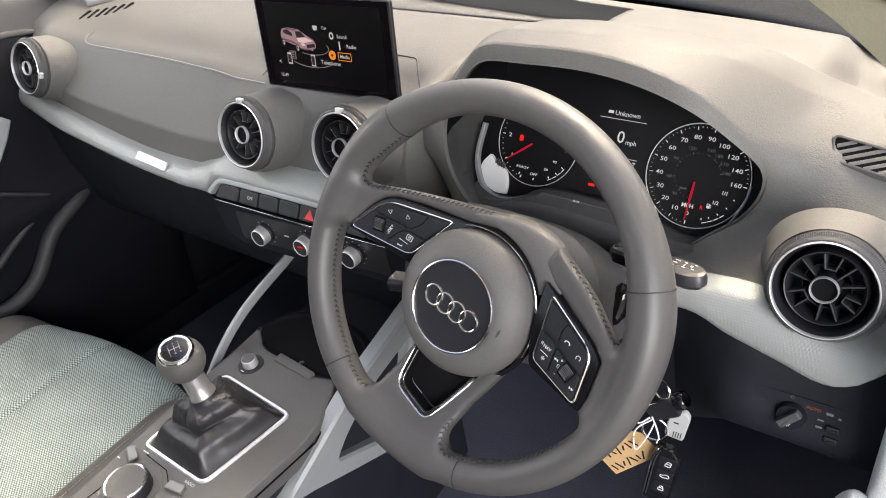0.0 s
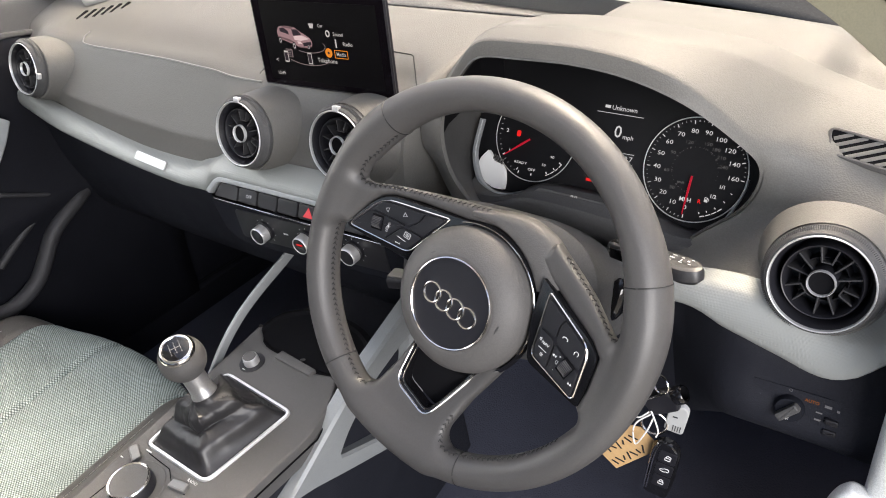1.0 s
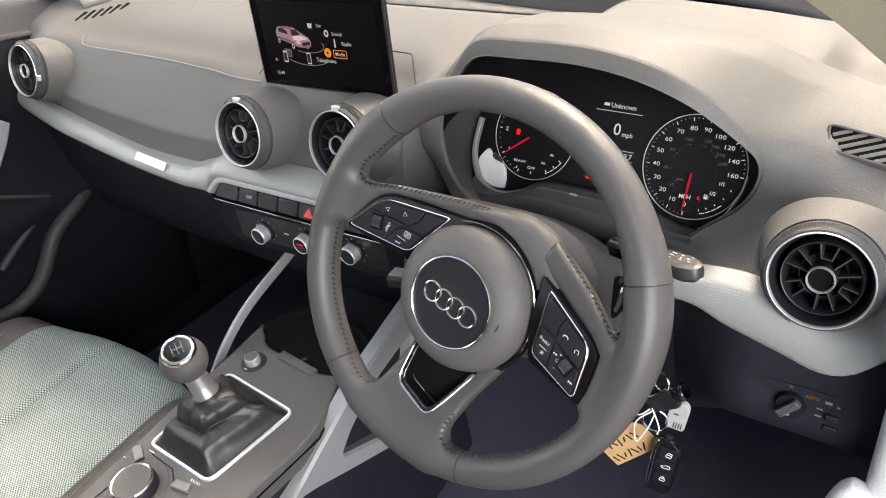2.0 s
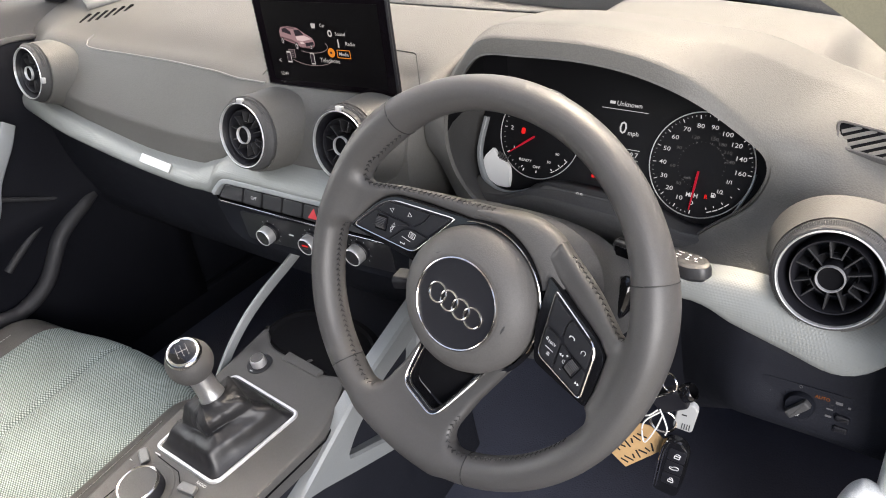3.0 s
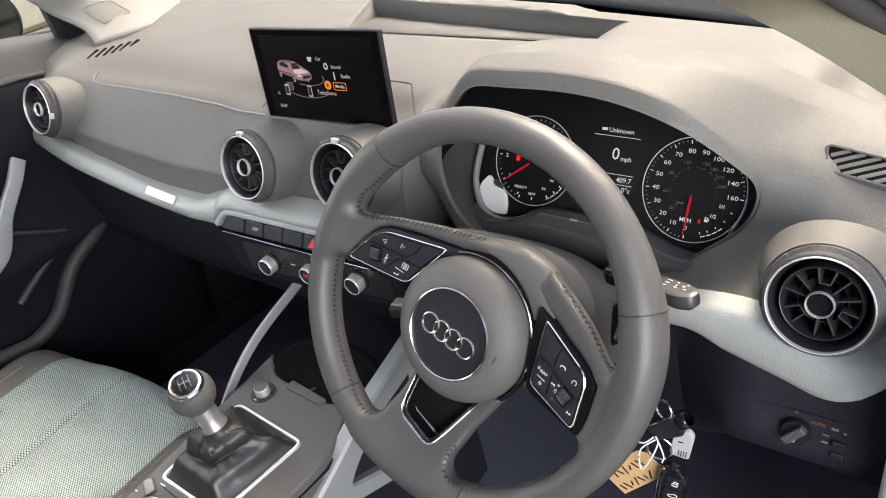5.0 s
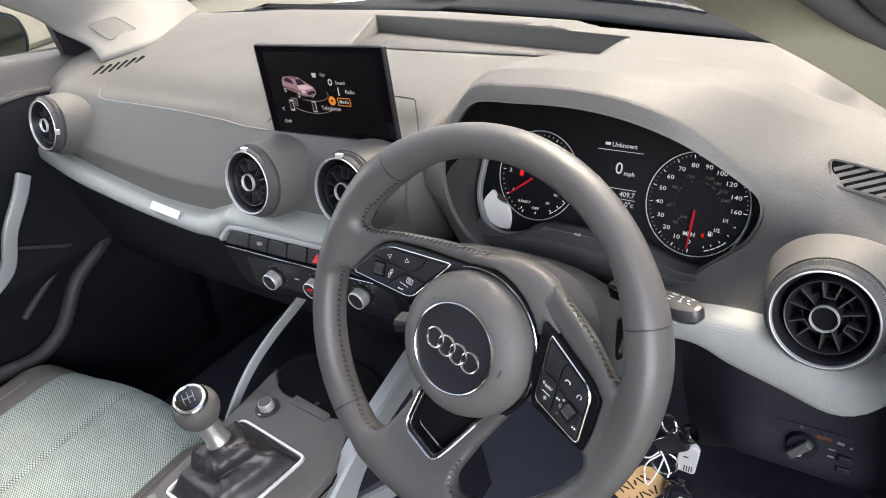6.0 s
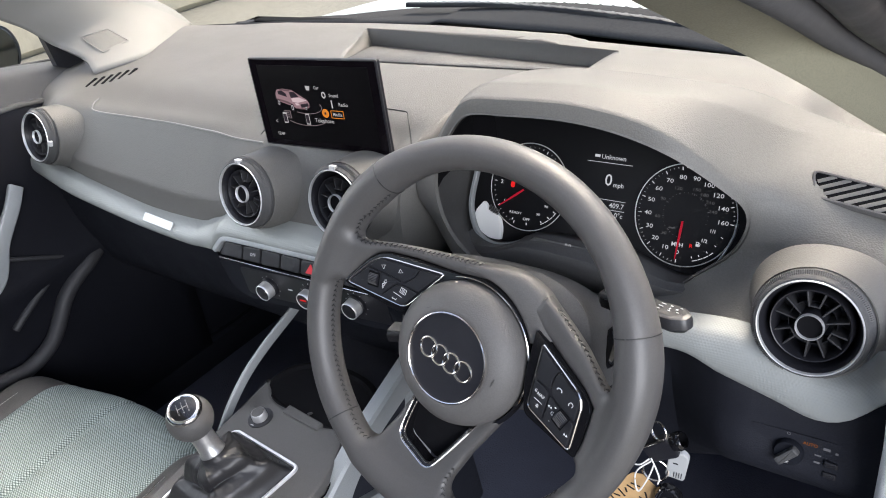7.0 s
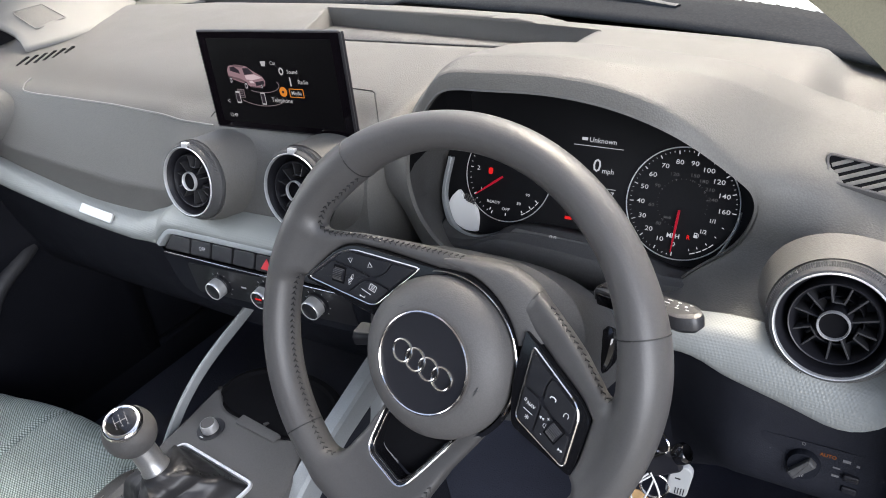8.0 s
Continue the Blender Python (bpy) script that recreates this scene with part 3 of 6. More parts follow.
def air_vent(origin, radius, tilt, label, turn=0.0, pod_depth=0.05, tab_at=90):
    """A round vent: knurled collar, bright ring, dark funnel with radial fins and a bright hub."""
    v = thing("air_vent", label, "air vent", origin, group="round dashboard vents")
    m = Matrix.Translation(origin) @ Matrix.Rotation(radians(turn), 4, "Z") @ basis((0, 0, 0), (1, 0, 0), (0, math.sin(radians(tilt)), math.cos(radians(tilt))))
    R = radius
    part("collar", Build().lathe([(R * .93, -.004), (R * .96, .0015), (R * 1.03, .001), (R * 1.06, -.002), (R * 1.10, -.008), (R * 1.125, -.0090), (R * 1.13, -.012), (R * 1.12, -.020), (R * 1.10, -pod_depth)], 64, m), M_COLUMN, v)
    knurl = Build()
    for k in range(110):
        a = radians(20 + 230 * k / 109)
        q = m @ Matrix.Rotation(a, 4, "Z") @ Matrix.Translation((R * 1.085, 0, -.0048)) @ Matrix.Rotation(radians(38), 4, "Y")
        knurl.box(-.0028, .0028, -.0004, .0004, -.0003, .0006, 0, q)
    part("knurling", knurl, M_CONSOLE, v)
    part("bright_ring", Build().lathe([(R * .945, -.003), (R * .950, .0012), (R * .962, .0024), (R * .978, .0026), (R * .992, .0016), (R * 1.0, -.0015)], 64, m), M_ALU, v, "polished chrome ring")
    part("funnel", Build().lathe([(R * .95, -.001), (R * .90, -.005), (R * .84, -.016), (R * .80, -.030), (0.0001, -.032)], 48, m), M_BLACK, v)
    part("inner_ring", Build().lathe([(R * .78, -.026), (R * .765, -.0055), (R * .75, -.0042), (R * .73, -.0046), (R * .69, -.0080), (R * .66, -.026)], 48, m), M_BLACK, v)
    for a, inner in ((17, .27), (50, .27), (75, .38), (103, .38), (138, .27), (168, .27), (202, .38), (229, .38), (268, .27), (298, .27), (329, .38), (348, .38)):
        q = m @ Matrix.Rotation(radians(a), 4, "Z")
        part("fin", Build().box(R * inner, R * .70, -.0007, .0007, -.027, -.0070, .0003, q), M_FIN, v)
    for a, half in ((89, .105), (215.5, .10), (338.5, .075)):
        q = m @ Matrix.Rotation(radians(a), 4, "Z")
        part("fin_bridge", Build().box(R * .37, R * .40, -R * half, R * half, -.027, -.0073, .0003, q), M_FIN, v)
    part("slat_ring", Build().lathe([(R * .44, -.030), (R * .44, -.014), (R * .46, -.0135), (R * .46, -.030)], 40, m), M_BLACK, v)
    part("hub_ring", Build().lathe([(R * .234, -.004), (R * .240, -.0008), (R * .257, .0006), (R * .272, -.001), (R * .275, -.004)], 36, m), M_ALU, v, "bright chrome hub ring")
    part("hub_stem", Build().lathe([(R * .270, -.003), (R * .279, -.004), (R * .285, -.024)], 36, m), M_BLACK, v)
    part("hub_cap", Build().lathe([(.0001, -.0034), (R * .14, -.0034), (R * .236, -.0030)], 30, m), M_VOID, v)
    tab = m @ Matrix.Rotation(radians(tab_at), 4, "Z") @ Matrix.Translation((R * 1.02, 0, .0005))
    if tab_at:
        part("tab", Build().box(-.0022, .0040, -.0045, .0045, -.004, .0022, .001, tab), M_ALU, v, "small bright tab")
    return v


air_vent((-.588, .006, .012), .0405, 14, "round black air vent with a chrome ring at the passenger end", tab_at=-8)
air_vent((-.079, -.006, -.003), .0405, 14, "round black air vent with a chrome ring above the button row")
air_vent((.080, .000, .008), .0405, 14, "round black air vent with a chrome ring beside the steering wheel")
air_vent((.591, -.006, -.011), .0405, 14, "round black air vent with a chrome ring at the driver's end", tab_at=0)

# pods that carry the vents out of the dash
for (x, y, z), r in (((-.588, .006, .012), .0405), ((-.079, -.006, -.003), .0405), ((.080, .0, .008), .0405), ((.591, -.006, -.011), .0405)):
    pm = basis((x, y, z), (1, 0, 0), (0, math.sin(radians(14)), math.cos(radians(14))))
    pod = []
    broad = 1.9 if x < -.5 else 1.0
    for k, h in ((1.14, -.013), (1.18, -.0125), (1.195, -.0150), (1.215, -.021), (1.27, -.031), (1.38, -.046), (1.56, -.066)):
        row = []
        for a in np.linspace(0, 2 * np.pi, 64, endpoint=False):
            spread = (k - 1.14) * (1 - .72 * max(0, math.sin(a)) ** 2) * lerp(1, broad, max(0, math.cos(a)))
            row.append((r * (1.14 + spread) * math.cos(a), r * (1.14 + spread) * math.sin(a), h))
        pod.append(row)
    part("vent_pod", Build().grid(pod, close_v=True, m=pm), M_DASH, dashboard, "grained pod round a vent", angle=85)

# side demister grille
gm = basis((.590, .1335, .0405), (.053, -.006, -.005), (-.006, .02, .017))
rim_o = rounded([(-.030, -.0135), (.075, -.0135), (.075, .0135), (-.040, .0135)], [.008, .002, .002, .009], 5)
grille = part("side_grille", Build().prism(inset(rim_o, .002), -.010, .0012, .0006, gm), M_VOID, dashboard, "dark demister opening")
part("grille_rim", Build().grid([[(x, y, h) for x, y in inset(rim_o, d)] for d, h in ((-.001, -.003), (.0, .0016), (.0010, .0026), (.0026, .0026), (.0030, -.001))], close_v=True, m=gm), M_CONSOLE, dashboard)
for k in range(11):
    lo_, hi_ = -.064 + .0122 * k, -.064 + .0122 * k + .034
    t0, t1 = max(0, (-.031 - lo_) / .034), min(1, (.073 - lo_) / .034)
    if t1 - t0 > .15:
        ends = [gm @ Vector((lerp(lo_, hi_, t), lerp(-.0112, .0112, t), .0004)) for t in (t0, t1)]
        part("grille_slat", Build().sweep(ends, rounded([(-.0019, -.004), (.0019, -.004), (.0019, .0012), (-.0019, .0012)], .0006, 2), up=tuple(gm.to_3x3() @ Vector((0, 0, 1)))), M_DASH, dashboard, "grille slat")

# ---- button row, climate panel ----
bm0 = basis((0, -.0105, -.0845), (1, .012, .022), (0, .42, .9))
button_row = thing("button_row", "row of black dashboard buttons in a bright frame", "button panel", (0, 0, -.085))
frame_o = rounded([(-.163, -.0165), (.163, -.0165), (.146, .0130), (-.143, .0130)], [.003, .003, .006, .006], 5)
frame_path = smooth_curve([(-.161, -.0095), (-.154, .0000), (-.147, .0068), (-.136, .0098), (-.100, .0104), (.100, .0104), (.138, .0098), (.148, .0068), (.155, -.0030), (.163, -.0165)], 6)
part("frame", Build().sweep([bm0 @ Vector((x, y, -.004)) for x, y in frame_path], rounded([(-.0034, -.008), (.0034, -.008), (.0034, .0055), (-.0034, .0055)], .0014, 3), up=tuple(bm0.to_3x3() @ Vector((0, 0, 1)))), M_STRUT, button_row, "satin silver frame")
part("backing", Build().prism(inset(frame_o, .004), -.012, -.005, 0, bm0), M_VOID, button_row)
part("lower_bead", Build().tube([bm0 @ Vector(q) for q in ((-.146, -.0165, .002), (0, -.0172, .002), (.155, -.0165, .002))], .001, 8), M_CHROME, button_row, "thin chrome line")
bx = [-.138, -.102, -.066, -.030, .006, .042, .078, .114, .146]
for k in range(8):
    w0, w1 = bx[k] + .0012, bx[k + 1] - .0012
    button = part("button", Build().prism(rounded([(w0 - .010 * (k == 0), -.0125), (w1, -.0125), (w1, .0062), (w0, .0062)], .003, 4), -.006, .0015, .0010, bm0), M_BUTTON, button_row)
    if k == 1:
        text("legend", "OFF", .0062, M_PRINT, bm0 @ Matrix.Translation((bx[k] + .021, -.003, .0015)), button)
    if k == 4:
        part("hazard_mark", Build().prism(rounded([(bx[k] + .010, -.0095), (bx[k] + .026, -.0095), (bx[k] + .018, .0035)], .001, 2), .0015, .0019, 0, bm0), M_REDPAINT, button, "red warning triangle")

climate = thing("climate_panel", "black climate control panel with three silver knobs", "control panel", (0, 0, -.14))
cm = basis((0, -.001, -.137), (1, .03, .05), (0, -.06, 1))
panel = rounded([(-.172, .030), (-.163, -.020), (-.135, -.036), (.135, -.036), (.163, -.020), (.172, .030)], [.004, .012, .012, .012, .012, .004], 5)
part("panel_body", Build().prism(panel, -.09, .0, .003, cm), M_SWITCH, climate)
part("fascia", Build().prism(rounded([(-.128, -.022), (.128, -.022), (.128, .022), (-.128, .022)], .006, 4), .0, .0012, .0005, cm), M_BLACK, climate)
for k, (x, z, red) in enumerate(((-.077, -.002, 0), (.0, .0, 1), (.078, .001, 0))):
    km = cm @ Matrix.Translation((x, z, .001))
    knob = part("knob", Build().lathe([(.0145, .0), (.0142, .004), (.0128, .0055)], 40, km), M_BLACK, climate, "black knob base")
    part("knob_rim", Build().lathe([(.0124, .004), (.0122, .014), (.0119, .0165), (.0113, .0173), (.0108, .0172), (.0105, .015)], 40, km), M_ALU, knob, "brushed silver knob rim")
    part("knob_cap", Build().lathe([(.0001, .0158), (.006, .0160), (.0108, .0162)], 32, km), M_BLACK, knob)
    for t in range(9):
        a = radians(-50 + 280 * t / 8)
        part("tick", Build().box(-.0008, .0008, -.0003, .0003, .0, .0006, 0, km @ Matrix.Rotation(a, 4, "Z") @ Matrix.Translation((.0168, 0, 0))), M_PRINT, knob)
    if red:
        part("red_bar", Build().box(-.005, .005, .0006, .0028, .0160, .0166, .0002, km), M_RED, knob, "lit red bar")
        part("blue_bar", Build().box(-.004, .004, -.0035, -.0022, .0160, .0164, .0002, km), M_DIM, knob)
for x in (-.039, .039):
    part("panel_mark", Build().box(x - .004, x + .004, -.001, .001, .0012, .0016, 0, cm), M_PRINT, climate)

# ---- infotainment screen ----
sm = basis((.0, .082, .0935), (.214, .004, .007), (-.001, .006, .106))
screen = thing("infotainment_screen", "thin black dashboard screen showing a car menu", "screen", (0, .082, .04))
so = rounded([(-.1055, -.060), (.1055, -.060), (.1055, .0535), (-.1055, .0535)], .003, 4)
part("housing", Build().prism(so, -.0085, -.0015, .002, sm, both=True), M_BLACK, screen)
part("edge_bead", Build().grid([[(x, y, h) for x, y in inset(so, d)] for d, h in ((.0, -.003), (-.0006, -.001), (.0, .0006), (.0015, .0008))], close_v=True, m=sm), M_BLACK, screen, "thin black edge")
M_SCREEN = material("screen_glass", (0.004, 0.003, 0.004), 0.12, spec=0.12)
M_SCREENLIT = glow("screen_backlight", (0.004, 0.003, 0.005), 0.10)
part("glass", Build().prism(inset(so, .0012), -.0015, .0004, .0003, sm), M_SCREEN, screen, "black glossy glass")
lit = part("display", Build().prism(rounded([(-.092, -.052), (.092, -.052), (.092, .045), (-.092, .045)], .001, 2), .0004, .0007, 0, sm), M_SCREENLIT, screen, "dim lit menu picture")
M_PINK = glow("menu_car_paint", (0.40, 0.25, 0.27), 0.22)
M_MENU = glow("menu_white", (0.7, 0.68, 0.67), 0.2)
M_MENUDARK = glow("menu_dark", (0.02, 0.015, 0.02), 0.4)
M_MENUGREY = glow("menu_grey", (0.3, 0.24, 0.24), 0.2)
sm1 = sm @ Matrix.Translation((0, 0, .0008))


def flat(points, m, h=.0002):
    return Build().prism(np.array(points, float), 0, h, 0, m)


M_PINKDARK = glow("menu_car_shade", (0.20, 0.12, 0.13), 0.22)
M_PINKLIGHT = glow("menu_car_light", (0.72, 0.55, 0.56), 0.25)
cq = sm1 @ Matrix.Translation((.001, .002, 0))
cw = cq @ Matrix.Translation((0, 0, .0003))
carbody = rounded([(-.0693, .0065), (-.0660, .0119), (-.0550, .0136), (-.0388, .0124), (-.0289, .0069), (-.0158, .0011), (-.0129, -.0039), (-.0140, -.0090), (-.0206, -.0118), (-.0368, -.0113), (-.0420, -.0080), (-.0505, -.0065), (-.0644, -.0030), (-.0690, -.0006)], .0012, 3)
part("menu_car", flat(carbody, cq), M_PINK, lit, "small pink car picture")
for pts, mat_ in (((( -.0640, .0104), (-.0572, .0115), (-.0501, .0073), (-.0496, .0034), (-.0574, .0051), (-.0640, .0064)), M_MENUDARK), (((-.0625, .0122), (-.0550, .0133), (-.0400, .0126), (-.0444, .0104), (-.0566, .0117)), M_PINKDARK), (((-.0440, .0099), (-.0348, .0103), (-.0284, .0041), (-.0425, .0024)), M_MENUDARK),
                  (((-.0425, .0017), (-.0282, .0034), (-.0163, -.0002), (-.0316, -.0033), (-.0410, -.0027)), M_PINKLIGHT), (((-.0281, -.0054), (-.0146, -.0032), (-.0143, -.0073), (-.0273, -.0098)), M_MENUDARK), (((-.0372, -.0040), (-.0317, -.0042), (-.0297, -.0066), (-.0357, -.0069)), M_PINKLIGHT),
                  (((-.0680, .0010), (-.0500, -.0022), (-.0430, -.0050), (-.0430, -.0062), (-.0500, -.0055), (-.0680, -.0010)), M_PINKDARK), (((-.0370, -.0098), (-.0205, -.0104), (-.0150, -.0080), (-.0150, -.0090), (-.0206, -.0116), (-.0368, -.0111)), M_PINKDARK)):
    part("menu_car_detail", flat(pts, cw), mat_, lit)
for x, y, r in ((-.0655, -.0045, .0042), (-.0430, -.0100, .0048), (-.0190, -.0098, .0030)):
    for k, mat_ in ((1.0, M_MENUDARK), (.68, M_MENU), (.42, M_MENUDARK)):
        part("menu_car_wheel", Build().lathe([(r * k, 0), (r * k, .0002), (.0001, .0002)], 20, cw @ Matrix.Translation((x, y, .0002 + .0002 * (k < 1) + .0002 * (k < .5))), sx=.62), mat_, lit)
for body, x, y, size in (("Car", .0052, .0186, .0068), ("Sound", .0315, .0098, .0074), ("Radio", .0445, -.001, .0078), ("Media", .0322, -.0136, .0074), ("Telephone", .0085, -.0228, .0088), ("12:49", -.0735, -.0441, .0072), ("<", -.0765, -.0278, .011)):
    text("menu_word", body, size * .84, M_MENU, sm1 @ Matrix.Translation((x, y, 0)), lit, bold=.00004)
box_o = rounded([(.0218, -.0185), (.0424, -.0185), (.0424, -.0087), (.0218, -.0087)], .0008, 2)
part("menu_frame", Build().grid([[(x, y, h) for x, y in inset(box_o, d)] for d, h in ((0, 0), (0, .0003), (.0007, .0003), (.0007, 0))], close_v=True, m=sm1), M_ORANGE, lit, "orange selection frame")
part("menu_ball", Build().lathe([(.0056, 0), (.0054, .0003), (.0001, .0003)], 28, sm1 @ Matrix.Translation((.0126, -.0129, 0))), M_ORANGE, lit, "orange media disc")
part("menu_ball_core", Build().lathe([(.0016, .0003), (.0015, .0005), (.0001, .0005)], 16, sm1 @ Matrix.Translation((.0126, -.0129, 0))), M_MENUDARK, lit)
for cx, cy, rx, ry, a0, a1, mat_ in ((-.020, -.006, .028, .009, 235, 385, M_MENUGREY), (-.022, -.012, .044, .0185, 225, 330, M_MENUGREY)):
    arc = [sm1 @ Vector((cx + rx * math.cos(radians(a)), cy + ry * math.sin(radians(a)), .0001)) for a in np.linspace(a0, a1, 26)]
    part("menu_arc", Build().tube(arc, .0004, 5), mat_, lit)
part("menu_icon", flat([(-.0135, .0205), (-.0055, .0205), (-.007, .0150), (-.012, .0150)], sm1), M_MENU, lit)
part("menu_icon", Build().lathe([(.0042, 0), (.0042, .0003), (.0024, .0003), (.0024, 0)], 20, sm1 @ Matrix.Translation((.0153, .010, 0)), sx=.8), M_MENU, lit)
part("menu_icon", flat([(.0252, -.006), (.0272, -.006), (.0270, .004), (.0254, .004)], sm1), M_MENU, lit)
for x0, x1, y0, y1, mat_, up_ in ((-.0230, -.0165, -.029, -.0145, M_MENU, 0), (-.0590, -.0480, -.0225, -.0125, M_MENUGREY, 0), (-.0580, -.0490, -.0217, -.0133, M_MENUDARK, .0003), (-.0625, -.0555, -.0290, -.0150, M_MENU, .0004), (-.0618, -.0562, -.0272, -.0170, M_MENUDARK, .0007)):
    part("menu_icon", flat([(x0, y0), (x1, y0), (x1, y1), (x0, y1)], sm1 @ Matrix.Translation((0, 0, up_))), mat_, lit)
for k in range(3):
    part("menu_icon", flat([(-.0575, -.0150 - .0025 * k), (-.0500, -.0150 - .0025 * k), (-.0500, -.0142 - .0025 * k), (-.0575, -.0142 - .0025 * k)], sm1 @ Matrix.Translation((0, 0, .0009))), M_MENUGREY, lit)
part("menu_icon_core", flat([(-.0222, -.0275), (-.0172, -.0275), (-.0172, -.0165), (-.0222, -.0165)], sm1 @ Matrix.Translation((0, 0, .0003))), M_MENUDARK, lit)

# ---- instrument cluster ----
TL_ = 0.43
cl = basis((.44, .138, -.010), (1, 0, 0), (0, math.sin(TL_), math.cos(TL_)))
cluster = thing("instrument_cluster", "black instrument cluster with two round dials", "instrument cluster", (.345, .14, -.05))
part("face", Build().prism(rounded([(-.29, -.095), (.10, -.095), (.115, .03), (.03, .09), (-.24, .10)], .03, 6), -.01, -.0015, .001, cl), material("cluster_face", (0.004, 0.004, 0.005), 0.55, spec=0.25), cluster, "black face")


def ring_part(name, cx, cy, r, mat_, w=.0006, h=.001, a0=0, a1=360):
    pts = [cl @ Vector((cx + r * math.cos(radians(a)), cy + r * math.sin(radians(a)), h)) for a in np.linspace(a0, a1, 72, endpoint=a1 - a0 < 360)]
    return part(name, Build().tube(pts, w, 6, closed=a1 - a0 >= 360, up=(0, -1, .4)), mat_, cluster)


SP, TA = (-.001, -.001), (-.184, .002)
ring_part("dial_ring", *SP, .0526, M_ALU, .0006)
ring_part("dial_ring", *TA, .0503, M_ALU, .0006)


def dial_mark(c, a, r0, r1, w, mat_):
    q = cl @ Matrix.Translation((c[0], c[1], 0)) @ Matrix.Rotation(radians(a), 4, "Z")
    part("dial_mark", Build().box(r0, r1, -w, w, -.0005, .0003, 0, q), mat_, cluster)


def dial_text(c, a, r, body, size, mat_, bold=.0001):
    text("dial_number", body, size * .86, mat_, cl @ Matrix.Translation((c[0] + r * math.cos(radians(a)), c[1] + r * math.sin(radians(a)), 0)) @ Matrix.Diagonal((1.28, 1, 1, 1)), cluster, bold=bold * .2)


mph = [0, 10, 20, 30, 40, 50, 60, 70, 80, 90, 100, 120, 140, 160]
for k, n in enumerate(mph):
    a = -92.5 - 20.75 * k
    dial_text(SP, a, .0388, str(n), .0072, M_WHITE, .00006)
    for s in range(4):
        if k < 13 or s == 0:
            dial_mark(SP, a - 5.19 * s, .0484 if s else .0462, .0497, .0002 if s else .00038, M_WHITE)
for k, n in enumerate((30, 60, 90, 120, 150, 180, 210, 240)):
    a = -92.5 - (38.7 + 38.7 * k if k < 5 else 193.5 + 19.4 * (k - 4))
    dial_text(SP, a, .0285, str(n), .0054, M_DIM)
    dial_mark(SP, a, .0222, .0240, .0003, M_DIM)
for k in range(28):
    dial_mark(SP, -92.5 - 38.7 * .27 * k, .0228, .0236, .0002, M_DIM)
for body, x, y, size, mat_ in (("MPH", -.004, -.0320, .0062, M_WHITE), ("km/h", -.012, -.0155, .0036, M_DIM), ("1/2", .0225, -.0235, .0052, M_WHITE), ("1/1", .0295, -.0125, .0052, M_WHITE), ("R", .010, -.0310, .0056, M_RED)):
    text("dial_word", body, size, mat_, cl @ Matrix.Translation((x, y, 0)), cluster, bold=.0001)
part("fuel_mark", Build().box(.0148, .0180, -.0303, -.0256, 0, .0004, .0002, cl), M_WHITE, cluster)
part("fuel_mark_window", Build().box(.0155, .0173, -.0275, -.0262, .0004, .0006, 0, cl), M_VOID, cluster)
part("fuel_mark_hose", Build().tube([cl @ Vector(q) for q in ((.0180, -.0295, .0003), (.0189, -.0297, .0003), (.0191, -.0275, .0003), (.0186, -.0262, .0003))], .00025, 6), M_WHITE, cluster)
for k in range(4):
    dial_mark(SP, -69 + 7.5 * k, .0468, .0476, .0024, M_WHITE)
for a in (-72, -62, -50, -36, -22):
    dial_mark(SP, a, .0425, .0445, .0003, M_WHITE)
needle_m = cl @ Matrix.Translation((SP[0], SP[1], .003)) @ Matrix.Rotation(radians(-93), 4, "Z")
part("needle", Build().prism(np.array([(.006, -.0010), (.018, -.0012), (.046, -.0004), (.046, .0004), (.018, .0012), (.006, .0010)]), 0, .0012, .0003, needle_m), glow("needle_red", (.6, .015, .04), .2), cluster, "red pointer")
for k in range(8):
    a = 251.4 - 37 * k
    if k not in (0,):
        dial_text(TA, a, .0365, str(k), .0074, M_WHITE, .00006)
    for s in range(5):
        if k < 7:
            dial_mark(TA, a - 7.4 * s, .0451 if s else .0435, .0465, .0002 if s else .00038, M_RED if a - 7.4 * s < 45 else M_WHITE)
for body, a, r, size in (("READY", 247, .0345, .0048), ("OFF", 273, .0375, .0050), ("50", 299, .0335, .0046), ("90", 323, .0315, .0046)):
    dial_text(TA, a, r, body, size, M_WHITE)
for a in (247, 273, 299, 313, 326):
    dial_mark(TA, a, .0415, .0440, .0004, M_WHITE)
for k in range(4):
    dial_mark(TA, 300 + 8 * k, .0448, .0455, .0024, M_WHITE)
needle_m = cl @ Matrix.Translation((TA[0], TA[1], .003)) @ Matrix.Rotation(radians(217), 4, "Z")
part("needle", Build().prism(np.array([(.006, -.0010), (.018, -.0012), (.044, -.0004), (.044, .0004), (.018, .0012), (.006, .0010)]), 0, .0012, .0003, needle_m), bpy.data.materials["needle_red"], cluster, "red pointer")
part("warning_light", Build().prism(rounded([(-.208, -.001), (-.203, -.001), (-.203, .006), (-.208, .006)], .002, 3), 0, .0004, 0, cl), M_RED, cluster, "lit red warning lamp")
for body, x, y, size, bold in (("Unknown", -.086, .0475, .0072, .00004), ("0", -.0885, .0228, .0180, .0001), ("mph", -.0765, .0188, .0070, .00005), ("409.7", -.0755, -.0035, .0076, .0001), ("12.0°c", -.0765, -.0136, .0076, .0001), ("0.0", -.112, -.0515, .0062, .00008)):
    text("display_word", body, size, M_WHITE, cl @ Matrix.Translation((x, y, .0287 if body == "0.0" else 0)), cluster, bold=bold)
part("display_mark", Build().box(-.108, -.102, .0465, .0495, 0, .0004, 0, cl), M_WHITE, cluster)
